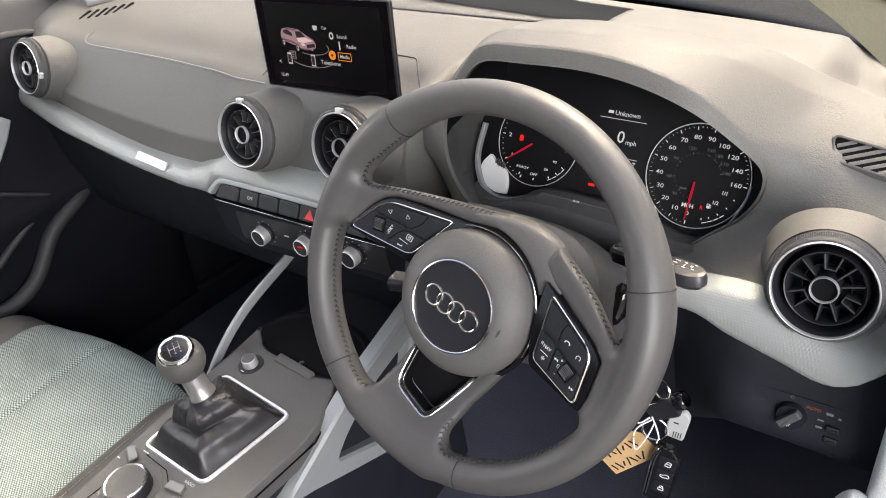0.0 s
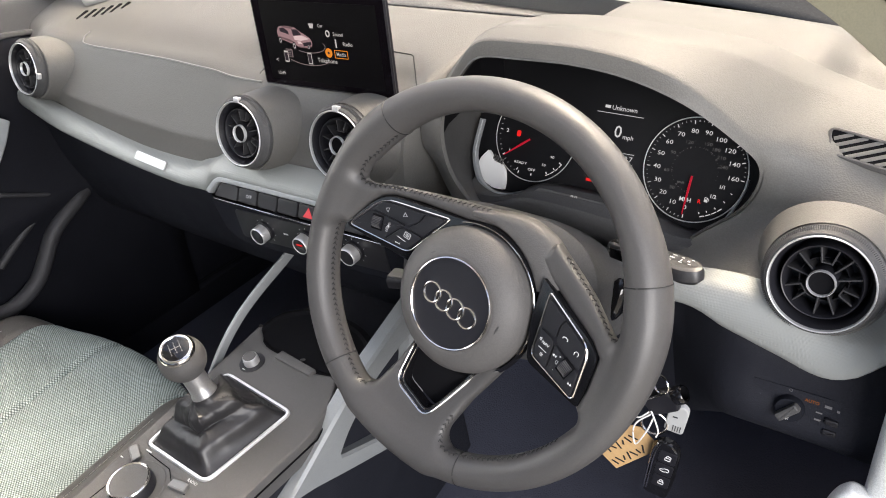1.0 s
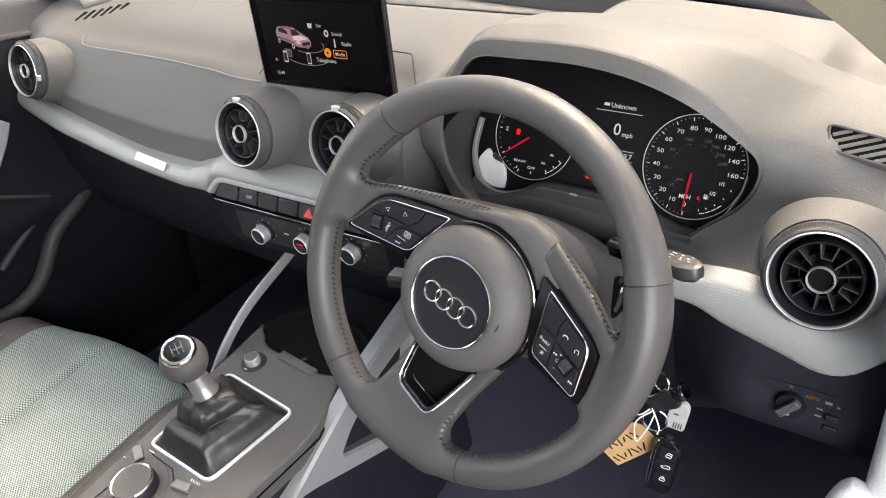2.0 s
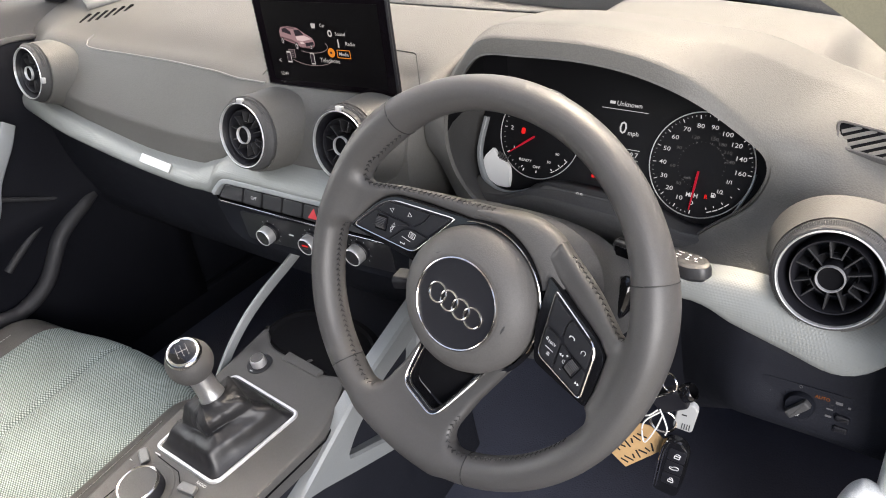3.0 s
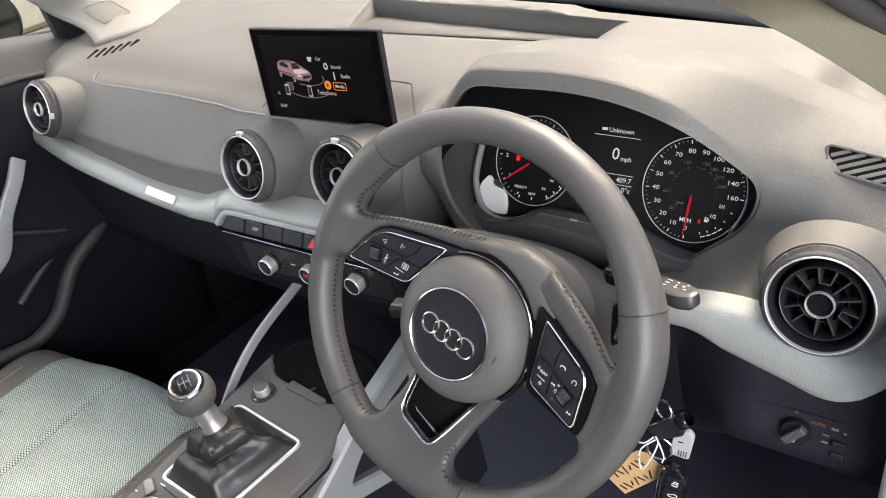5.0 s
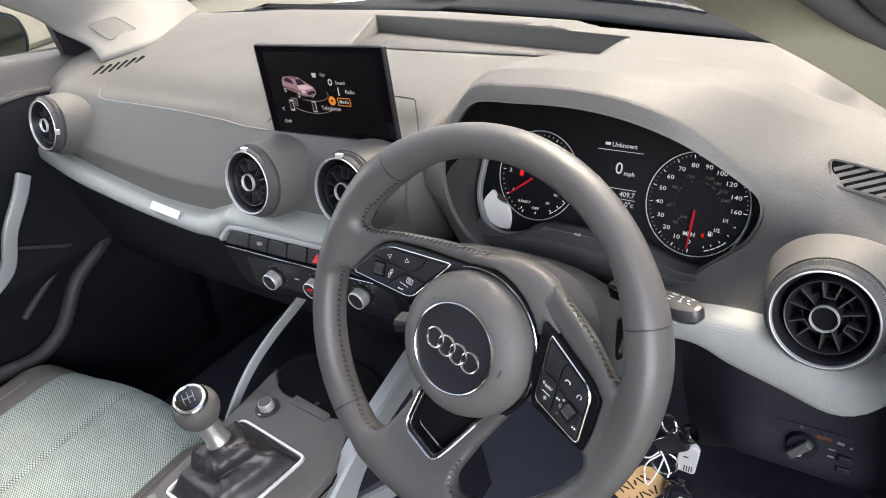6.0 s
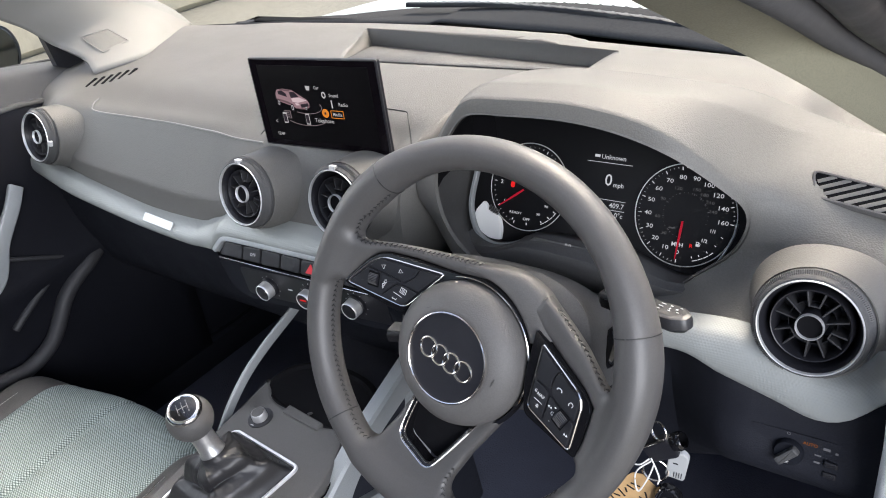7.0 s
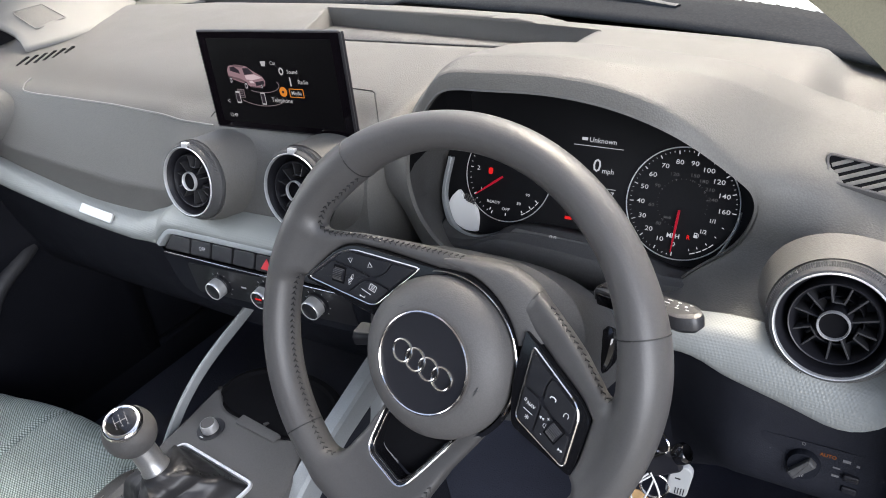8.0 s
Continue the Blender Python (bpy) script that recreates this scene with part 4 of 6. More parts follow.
for x0, x1, y in ((-.116, -.064, .0415), (-.116, -.066, .0020), (-.116, -.066, -.0085)):
    part("display_rule", Build().box(x0, x1, y - .0003, y + .0003, 0, .0004, 0, cl), M_WHITE, cluster)
part("display_mark", Build().box(-.1145, -.107, -.034, -.031, 0, .0004, 0, cl), M_RED, cluster)
# satin trim round the rev counter, the pale panel inside it, and the shelf beneath
band = smooth_curve([(-.2500, .012), (-.2530, -.0146), (-.2525, -.0309), (-.2476, -.0465), (-.2383, -.0601), (-.2229, -.0685), (-.2024, -.0684), (-.1814, -.0611), (-.1685, -.0540)], 6)
part("trim_band", Build().sweep([cl @ Vector((x, y, .0125)) for x, y in band], rounded([(-.0024, -.006), (.0024, -.006), (.0024, .0012), (-.0024, .0012)], .001, 3), up=tuple(cl.to_3x3() @ Vector((0, 0, 1)))), M_STRUT, cluster, "satin silver trim band")
lower_trim = smooth_curve([(-.0500, -.0560), (-.0235, -.0651), (-.0082, -.0675), (.0140, -.0637), (.0300, -.0530), (.0421, -.0396), (.0520, -.0150), (.0540, .0000)], 6)
part("trim_band", Build().sweep([cl @ Vector((x, y, .0105)) for x, y in lower_trim], rounded([(-.0011, -.004), (.0011, -.004), (.0011, .0008), (-.0011, .0008)], .0006, 3), up=tuple(cl.to_3x3() @ Vector((0, 0, 1)))), M_STRUT, cluster, "satin silver trim band")
# plain white stands in for the sky reflected in the polished panel
M_LEAF = material("polished_trim_glare", (0.88, 0.88, 0.86), 0.3, 0.0)
leaf_o = rounded([(-.2402, -.0223), (-.2490, -.0325), (-.2513, -.0407), (-.2478, -.0521), (-.2368, -.0615), (-.2253, -.0653), (-.2118, -.0645), (-.2114, -.0522), (-.2148, -.0410), (-.2200, -.0355), (-.2307, -.0335), (-.2355, -.0261)], [.001, .006, .006, .006, .006, .006, .002, .006, .003, .003, .003, .003], 4)
part("trim_leaf", Build().prism(leaf_o, -.004, .004, .0008, cl), M_LEAF, cluster, "polished panel beside the rev counter, sky reflection put into its white")
for k in range(5):
    part("leaf_slot", Build().box(-.0006, .0006, -.0034, .0034, .0005, .0034, .0002, cl @ Matrix.Translation((-.2315 + .0029 * k, -.0290 - .0010 * k, 0)) @ Matrix.Rotation(radians(-14), 4, "Z")), M_CONSOLE, cluster)
shelf_keys = smooth_curve([(-.2480, -.0560, .0110, -.0700, -.0800), (-.2380, -.0640, .0120, -.0730, -.0800), (-.2200, -.0705, .0125, -.0745, -.0798), (-.2010, -.0700, .0130, -.0722, -.0767), (-.1814, -.0630, .0150, -.0650, -.0690), (-.1665, -.0530, .0190, -.0590, -.0640), (-.1480, -.0490, .0200, -.0562, -.0628), (-.1270, -.0478, .0200, -.0552, -.0626), (-.0875, -.0480, .0200, -.0556, -.0640), (-.0500, -.0500, .0190, -.0580, -.0665), (.0000, -.0640, .0140, -.0690, -.0740), (.0350, -.0620, .0120, -.0670, -.0720)], 5)
srow = [[(x, yu + .002, -.002), (x, yu, hu - .001), (x, yu - .0006, hu), (x, ym + .0006, .0275), (x, ym, .0280), (x, ym - .0008, .0285), (x, yl + .0012, .0345), (x, yl, .0358), (x, yl - .0022, .0360), (x, yl - .008, .0330), (x, yl - .030, .0200)] for x, yu, hu, ym, yl in shelf_keys]
part("lower_shelf", Build().grid(srow, m=cl), M_COLUMN, cluster, "dark shelf under the dials", thick=.003)
part("shelf_button", Build().prism(rounded([(-.1600, -.0545), (-.0480, -.0560), (-.0500, -.0502), (-.1540, -.0488)], .002, 4), .016, .0285, .0008, cl), M_COLUMN, cluster)


# ---- steering wheel ----
TAU, SPIN = radians(24.1), -19.0
wc = (.319, -.111, -.036)
wm = basis(wc, (1, 0, 0), (0, math.sin(TAU), math.cos(TAU)), SPIN)
wheel = thing("steering_wheel", "dark grey leather three-spoke steering wheel, turned a little from straight ahead", "steering wheel", wc)
RC = .1702


def resample(poly, n):
    p = np.concatenate([poly, poly[:1]])
    seg = np.r_[0, np.cumsum(np.linalg.norm(np.diff(p, axis=0), axis=1))]
    return np.stack([np.interp(np.linspace(0, seg[-1], n, endpoint=False), seg, p[:, k]) for k in (0, 1)], 1)


def by_angle(poly, centre, n):
    p = resample(poly, 900) - centre
    ang = np.unwrap(np.arctan2(p[:, 1], p[:, 0]))
    o = np.argsort(ang % (2 * np.pi))
    aa, rr = (ang % (2 * np.pi))[o], np.hypot(p[:, 0], p[:, 1])[o]
    t = np.linspace(0, 2 * np.pi, n, endpoint=False)
    r = np.interp(t, aa, rr, period=2 * np.pi)
    return np.stack([r * np.cos(t), r * np.sin(t)], 1) + centre


def quad_at(corners, s, t):
    """A place inside four corners: s along the upper edge, t down to the lower one."""
    a, b, c, d = [np.array(q) for q in corners]
    return lerp(lerp(a, b, s), lerp(d, c, s), t)


def stitch_row(name, path, up, parent, mat_, gap=.0052, size=.0015, wide=.00028, lean=50):
    """Short crossing stitches along a seam; up may be one direction or one for each place on the path."""
    b = Build()
    p = np.array(path, float)
    seg = np.r_[0, np.cumsum(np.linalg.norm(np.diff(p, axis=0), axis=1))]
    ups = np.array(up, float).reshape(-1, 3)
    for d in np.arange(0, seg[-1], gap):
        q = np.array([np.interp(d, seg, p[:, k]) for k in range(3)])
        q2 = np.array([np.interp(d + .001, seg, p[:, k]) for k in range(3)])
        t = Vector(q2 - q)
        if t.length < 1e-6:
            continue
        if len(ups) == 1:
            m = basis(q, t, ups[0])
        else:
            w = Vector([np.interp(d, seg, ups[:, k]) for k in range(3)])
            m = basis(q, t, w.cross(t))
        for s in (-1, 1):
            b.box(-size, size, -wide, wide, -.0003, .0007, .0002, m @ Matrix.Translation((.0006 * s, s * size * .62 * (lean > 0), 0)) @ Matrix.Rotation(radians(s * lean), 4, "Z"))
    return part(name, b, mat_, parent)


def outline_distance(x, y, poly):
    """Signed distance to a closed outline, negative inside."""
    best, inside = np.full(x.shape, 9.0), np.zeros(x.shape, bool)
    for (ax, ay), (bx_, by) in zip(poly, np.roll(poly, -1, 0)):
        ex, ey = bx_ - ax, by - ay
        t = np.clip(((x - ax) * ex + (y - ay) * ey) / (ex * ex + ey * ey), 0, 1)
        best = np.minimum(best, np.hypot(x - ax - t * ex, y - ay - t * ey))
        if abs(ey) > 1e-9:
            inside ^= ((ay > y) != (by > y)) & (x < ex * (y - ay) / ey + ax)
    return np.where(inside, -best, best)


def blend(a, b, k):
    """The union of two solids with a fillet of about k."""
    e = np.clip(k - np.abs(a - b), 0, None) / k
    return np.minimum(a, b) - e * e * k / 4


def spoke_front(x, y):
    """Height of the spokes' faces: they rise towards the rim."""
    return np.interp(np.hypot(x, y), [.05, .09, .118, .130, .140, .150, .160], [-.0165, -.0130, -.0060, -.0015, .0015, .0040, .0050])


SPOKE_L = np.array([(-.168, .014), (-.140, .0265), (-.110, .0385), (-.0591, .0560), (.0050, .0765), (-.0020, .0600), (-.0328, .0485), (-.085, .0362), (-.1095, .0290), (-.1200, .0215), (-.1300, .0060), (-.1400, -.0200), (-.168, -.0200)])
SPOKE_R = np.array([(.0440, .0600), (.0540, .0790), (.0871, .0672), (.1084, .0590), (.1303, .0480), (.168, .0260), (.168, -.0300), (.1415, -.0250), (.1425, -.0090), (.1370, .0235), (.1250, .0305), (.0939, .0385), (.0620, .0490)])
SPOKE_B = np.array([(-.024, -.05), (-.0275, -.0827), (-.031, -.1111), (-.035, -.1300), (-.042, -.168), (.052, -.168), (.0505, -.1260), (.0540, -.0967), (.0660, -.0498)])
INSERT = rounded([(-.0225, -.050), (-.0235, -.0832), (-.0190, -.1245), (.0265, -.1325), (.0340, -.1130), (.0520, -.0540), (.0540, -.050)], [.002, .03, .012, .012, .012, .01, .002], 6)


def rim_level(x, y):
    """Height of the rim's middle, which lies a little behind the hub and leans back at the top."""
    return -.0055 - .024 * (.946 * y - .326 * x)


def wheel_solid(x, y, h):
    """Signed distance to the leather of rim and spokes, in the wheel's own plane."""
    r, a = np.hypot(x, y), np.degrees(np.arctan2(y, x))
    swell = lambda c, w: np.exp(-(((a - c + 180) % 360 - 180) / w) ** 2)
    thick = .0156 + .0034 * (swell(24, 20) + swell(152, 18)) - .0012 * swell(275, 30)
    level = rim_level(x, y)
    face = spoke_front(x, y)
    legs = [(outline_distance(x, y, p), k) for p, k in ((SPOKE_L, .016), (SPOKE_R, .012), (SPOKE_B, .020))]
    cut = outline_distance(x, y, INSERT)
    if h.ndim > x.ndim:
        r, thick, face, cut, level = r[..., None], thick[..., None], face[..., None], cut[..., None], level[..., None]
        legs = [(d[..., None], k) for d, k in legs]
    d = np.hypot(r - RC, (h - level) / 1.2) - thick
    for leg, k in legs:
        slab = np.abs(h - face + .0105) - .0105
        d = blend(d, -blend(-leg, -slab, .009), k)
    return -blend(-d, cut + .0015, .004)


def surface_net(field, xs, ys, hs):
    """Vertices and faces of the zero surface of a field on a grid: one vertex in each cell that it crosses."""
    inside = field < 0
    corners = [(i, j, k) for i in (0, 1) for j in (0, 1) for k in (0, 1)]
    n = np.array(field.shape) - 1
    take = lambda a, c: a[c[0]:c[0] + n[0], c[1]:c[1] + n[1], c[2]:c[2] + n[2]]
    count = sum(take(inside, c).astype(int) for c in corners)
    cells = np.argwhere((count > 0) & (count < 8))
    where = np.full(n, -1)
    where[tuple(cells.T)] = np.arange(len(cells))
    total, hits = np.zeros((len(cells), 3)), np.zeros((len(cells), 1))
    value = {c: field[tuple((cells + c).T)] for c in corners}
    for c in corners:
        for axis in range(3):
            if c[axis]:
                continue
            e = tuple(v + (i == axis) for i, v in enumerate(c))
            a, b = value[c], value[e]
            cross = (a < 0) != (b < 0)
            t = np.where(cross, a / np.where(cross, a - b, 1), 0)
            p = np.array(c, float) + t[:, None] * np.eye(3)[axis]
            total += np.where(cross[:, None], p, 0)
            hits += cross[:, None]
    spots = cells + total / hits
    verts = np.stack([np.interp(spots[:, i], np.arange(len(g)), g) for i, g in enumerate((xs, ys, hs))], 1)
    faces = []
    for axis in range(3):
        u, v = [i for i in range(3) if i != axis]
        lo = [slice(1, -1)] * 3
        lo[axis] = slice(0, -1)
        hi = list(lo)
        hi[axis] = slice(1, None)
        spot = np.argwhere(inside[tuple(lo)] != inside[tuple(hi)]) + [0 if i == axis else 1 for i in range(3)]
        quad = []
        for du, dv in ((0, 0), (1, 0), (1, 1), (0, 1)):
            q = spot.copy()
            q[:, u] -= du
            q[:, v] -= dv
            quad.append(where[tuple(q.T)])
        faces.append(np.stack(quad, 1))
    return verts, np.concatenate(faces)


# the leather, in four pieces that meet at the seams of the rim
SEAMS = (34.9, 145.4, 240.2, 299.6)
gx, gh = np.arange(-.1936, .1937, .0016), np.arange(-.0390, .0241, .0016)
px_, py_ = np.meshgrid(gx, gx, indexing="ij")
verts, faces = surface_net(wheel_solid(px_, py_, gh[None, None, :]), gx, gx, gh)
middle = verts[faces].mean(1)
angle_ = np.degrees(np.arctan2(middle[:, 1], middle[:, 0])) % 360
for k, (a0, a1) in enumerate(zip(SEAMS, (*SEAMS[1:], SEAMS[0] + 360))):
    own = faces[((angle_ - a0) % 360 < a1 - a0)]
    used, index = np.unique(own, return_inverse=True)
    piece = Build().add(verts[used], index.reshape(-1, 4).tolist(), wm)
    part("rim_leather", piece, M_LEATHER, wheel, angle=180)


def on_leather(places):
    """Places moved onto the leather's surface, and its normals there, in the world."""
    p = np.array(places, float)
    for _ in range(6):
        e = .0004
        g = np.stack([wheel_solid(*(p + e * s).T) - wheel_solid(*(p - e * s).T) for s in np.eye(3)], 1)
        g /= np.maximum(np.linalg.norm(g, axis=1, keepdims=True), 1e-9)
        p = p - g * wheel_solid(*p.T)[:, None]
    return [wm @ Vector(q) for q in p], [wm.to_3x3() @ Vector(q) for q in g]


up_w = wm.to_3x3() @ Vector((0, 0, 1))
for a in SEAMS:
    c, s = math.cos(radians(a)), math.sin(radians(a))
    loop, _ = on_leather([((RC + .021 * math.cos(t)) * c, (RC + .021 * math.cos(t)) * s, rim_level(RC * c, RC * s) + .022 * math.sin(t)) for t in np.linspace(0, 2 * np.pi, 40, endpoint=False)])
    part("rim_seam", Build().tube(loop, .00055, 6, closed=True, up=tuple(wm.to_3x3() @ Vector((c, s, 0)))), M_THREAD, wheel)


def stitched(places, gap=.0052):
    path, ups = on_leather(smooth_curve(places, 10))
    stitch_row("stitching", path, ups, wheel, M_THREAD, gap=gap, size=.0016, wide=.00042, lean=48)


def inner_rim(a0, a1, t, n=12):
    out_ = []
    for a in np.linspace(radians(a0), radians(a1), n):
        r = RC + .018 * math.cos(radians(t))
        out_.append((r * math.cos(a), r * math.sin(a), rim_level(r * math.cos(a), r * math.sin(a)) + .019 * math.sin(radians(t))))
    return out_


stitched(inner_rim(188, 236, 171) + [(-.0700, -.1290, .004), (-.0570, -.1345, .006), (-.0450, -.1365, .007)])
stitched(inner_rim(160, 147.5, 160, 4)[::-1] + [(-.1350, .0440, .006), (-.1270, .0365, -.002), (-.1080, .0400, -.009), (-.0850, .0480, -.0125), (-.0591, .0570, -.015), (-.0180, .0700, -.018)])
stitched([(.0690, .0740, -.018), (.0871, .0700, -.0150), (.1084, .0610, -.011), (.1280, .0510, -.006), (.1400, .0455, -.002), (.1500, .0460, .001)])
stitched([(.0500, -.1150, -.004), (.0505, -.1260, .002), (.0560, -.1340, .006)] + inner_rim(297, 338, 160))

for s in (-1, 1):
    # black switch plate with buttons
    pm = wm @ Matrix.Translation((s * .098, 0, -.0062)) @ Matrix.Rotation(radians(-8.0 * s), 4, "Y") @ Matrix.Translation((-s * .098, 0, 0))
    po = rounded([(s * x, y) for x, y in ([(.020, .0520), (.0328, .0490), (.1090, .0300), (.1210, .0200), (.1420, -.0215), (.064, -.0170)] if s < 0 else [(.0600, .0500), (.0939, .0395), (.1250, .0315), (.1375, .0240), (.1450, -.0235), (.084, -.0220), (.0700, .0050)])], [.002, .004, .008, .010, .006, .003] if s < 0 else [.003, .01, .012, .012, .005, .006, .01], 6)[::s]
    plate = part("switch_plate", Build().prism(po, -.012, .0008, .0006, pm), M_GLOSS, wheel, "gloss black switch plate")
    cs = [(.0440, .0425), (.1150, .0240), (.1385, -.0185), (.0690, -.0095)] if s < 0 else [(.0722, .0440), (.1285, .0262), (.1380, -.0210), (.0845, -.0135)]
    ko = rounded([(s * x, y) for x, y in cs], [.005, .015, .006, .008] if s < 0 else [.004, .012, .006, .006], 8)[::s]
    part("plate_rim", Build().grid([[(x, y, h) for x, y in inset(ko, d)] for d, h in ((-.0008, .0005), (-.0006, .0018), (.0001, .0025), (.0008, .0021), (.0012, .0005))], close_v=True, m=pm), M_CHROME, plate, "thin chrome outline")
    part("switch_base", Build().prism(inset(ko, .0010), .0005, .0012, .0003, pm), M_BLACK, plate)
    ci = [tuple(s * np.array((1, s)) * q) for q in inset([(s * x, y) for x, y in cs][::s], .0026)[::s]]
    ci = [(abs(x), y) for (x, _), (_, y) in zip(ci, inset([(s * x, y) for x, y in cs][::s], .0026)[::s])]
    if s < 0:
        keys_at = (((.0, .0), (.30, .0), (.25, .25), (.30, .50), (.0, .56)), ((.32, .0), (1.0, .0), (1.0, .33), (.47, .40), (.32, .44), (.27, .25)), ((.0, .60), (.30, .54), (.38, .60), (.40, 1.0), (.0, 1.0)), ((.36, .48), (.46, .45), (1.0, .38), (1.0, 1.0), (.42, 1.0), (.41, .58)))
    else:
        keys_at = (((.0, .0), (.44, .0), (.36, .20), (.36, .42), (.0, .48)), ((.46, .0), (1.0, .0), (1.0, .46), (.62, .48), (.40, .44), (.39, .20)), ((.0, .52), (.30, .48), (.36, .56), (.34, 1.0), (.0, 1.0)), ((.40, .50), (.62, .53), (1.0, .51), (1.0, 1.0), (.38, 1.0), (.39, .60)))
    for spots_ in keys_at:
        q = [quad_at(ci, *st) for st in spots_]
        part("switch", Build().prism(rounded([(s * x, y) for x, y in q], .0030, 5)[::s], .001, .0034, .0006, pm), M_BUTTON, plate)
    rx_, ry_ = quad_at(ci, .74, .66)
    rm = pm @ Matrix.Translation((s * rx_, ry_, .0004)) @ Matrix.Rotation(radians(-14 * s), 4, "Z")
    part("roller_bed", Build().box(-.0062, .0062, -.0075, .0075, .0028, .0034, .0006, rm), M_VOID, plate)
    part("roller", Build().grid([[(x, .0058 * math.cos(t), .0012 + .0058 * math.sin(t)) for t in np.linspace(0, 2 * np.pi, 20, endpoint=False)] for x in (-.0052, -.0046, .0046, .0052)], close_v=True, caps=True, m=rm), M_BLACK, plate, "ridged roller")
    for k in range(9):
        t = radians(30 + 15 * k)
        part("roller_rib", Build().box(-.0044, .0044, -.0002, .0002, .0056, .0062, 0, rm @ Matrix.Translation((0, 0, .0012)) @ Matrix.Rotation(t - math.pi / 2, 4, "X")), M_CONSOLE, plate)
    face_up = tuple(pm.to_3x3() @ Vector((0, 0, 1)))

    def drawn(st, pts, w=.0003, closed=False):
        """A symbol drawn as a fine raised line on a key."""
        x0, y0 = quad_at(ci, *st)
        part("legend", Build().tube([pm @ Vector((s * x0 + a_, y0 + b_, .0035)) for a_, b_ in pts], w, 5, closed=closed, up=face_up), M_PRINT, plate)

    if s < 0:
        for st, d in (((.82, .20), -1), ((.52, .20), 1)):
            drawn(st, [(.0022 * d, 0), (-.0015 * d, .0022), (-.0015 * d, -.0022)], closed=True)
        x0, y0 = quad_at(ci, .54, .68)
        text("legend", "OK", .0042, M_PRINT, pm @ Matrix.Translation((-x0, y0, .0034)) @ Matrix.Rotation(radians(75), 4, "Z"), plate, bold=.00005)
        for d in (-1, 1):
            drawn((.54, .68), [(-.0011, .0036 * d), (.0011, .0036 * d), (0, .0052 * d)], .00022, True)
        drawn((.20, .68), rounded([(-.0032, -.0026), (.0032, -.0026), (.0032, .0026), (-.0032, .0026)], .0006, 2), .00028, True)
        for k in (-1, 0, 1):
            drawn((.20, .68), [(-.0018, .0012 * k), (.0018, .0012 * k)], .00025)
        drawn((.22, .92), [(.0028, .0008), (.0028, -.0010), (-.0020, -.0010), (-.0010, .0000), (-.0020, -.0010), (-.0010, -.0020)], .00030)
        drawn((.22, .815), [(-.0050, .0002), (.0050, -.0002)], .00028)
    else:
        for body, st, size in (("NAV", (.21, .66), .0040), ("*", (.18, .90), .0085), ("+", (.58, .58), .0046), ("-", (.52, .88), .0046)):
            x0, y0 = quad_at(ci, *st)
            text("legend", body, size, M_PRINT, pm @ Matrix.Translation((x0, y0, .0034)), plate, bold=.00005)
        drawn((.09, .66), [(-.0012, -.0007), (-.0012, .0007), (.0002, .0014), (.0002, -.0014)], .00025, True)
        drawn((.18, .78), [(-.0046, .0003), (.0046, -.0003)], .00028)
        drawn((.56, .25), [(-.0026, -.0006), (-.0022, .0010), (.0, .0016), (.0022, .0010), (.0026, -.0006)], .0005)
        drawn((.86, .25), [(-.0016, -.0018), (-.0022, .0004), (-.0010, .0020), (.0010, .0020), (.0022, .0004), (.0016, -.0014)], .0003)
        drawn((.54, .72), [(-.001, -.0010), (-.001, .0010), (.0008, .0018), (.0008, -.0018)], .00028, True)
        for st, d in (((.46, .66), -1), ((.93, .82), 1)):
            x0, y0 = quad_at(ci, *st)
            for k in (-.0014, .0010):
                part("legend", Build().prism(np.array([(k - .0009 * d, .0012), (k - .0009 * d, -.0012), (k + .0011 * d, 0)])[::d], .003, .0036, 0, pm @ Matrix.Translation((x0, y0, 0))), M_PRINT, plate)

# dark insert in the lower spoke, between two chrome lines
cen = np.array((.012, -.092))
ho_a = by_angle(INSERT, cen, 110)
fr = lambda x, y: float(spoke_front(x, y))
part("insert_rim", Build().grid([[(x, y, fr(x, y) + h) for x, y in inset(ho_a, d)] for d, h in ((-.0010, -.003), (-.0008, .0004), (-.0001, .0010), (.0006, .0006), (.0008, -.002))], close_v=True, m=wm), M_CHROME, wheel, "thin chrome outline")
insert = part("insert", Build().grid([[(x, y, fr(x, y) + h) for x, y in q] for q, h in ((inset(ho_a, -.0004), -.010), (inset(ho_a, .0004), -.0006), (inset(ho_a, .0030), -.0022), (inset(ho_a, .0044), -.0022), (inset(ho_a, .0046), -.014))], close_v=True, m=wm), M_GLOSS, wheel, "gloss black insert frame")
part("insert_rim", Build().grid([[(x, y, fr(x, y) + h) for x, y in inset(ho_a, d)] for d, h in ((.0028, -.0030), (.0030, -.0016), (.0034, -.0014), (.0038, -.0030))], close_v=True, m=wm), M_CHROME, insert, "thin chrome outline")
part("insert_back", Build().grid([[(x, y, h) for x, y in q] for q, h in ((inset(ho_a, .0044), -.020), (inset(ho_a, .010), -.022), (inset(ho_a, .012), -.028))], close_v=True, m=wm, caps=True), M_VOID, insert, "black recess")

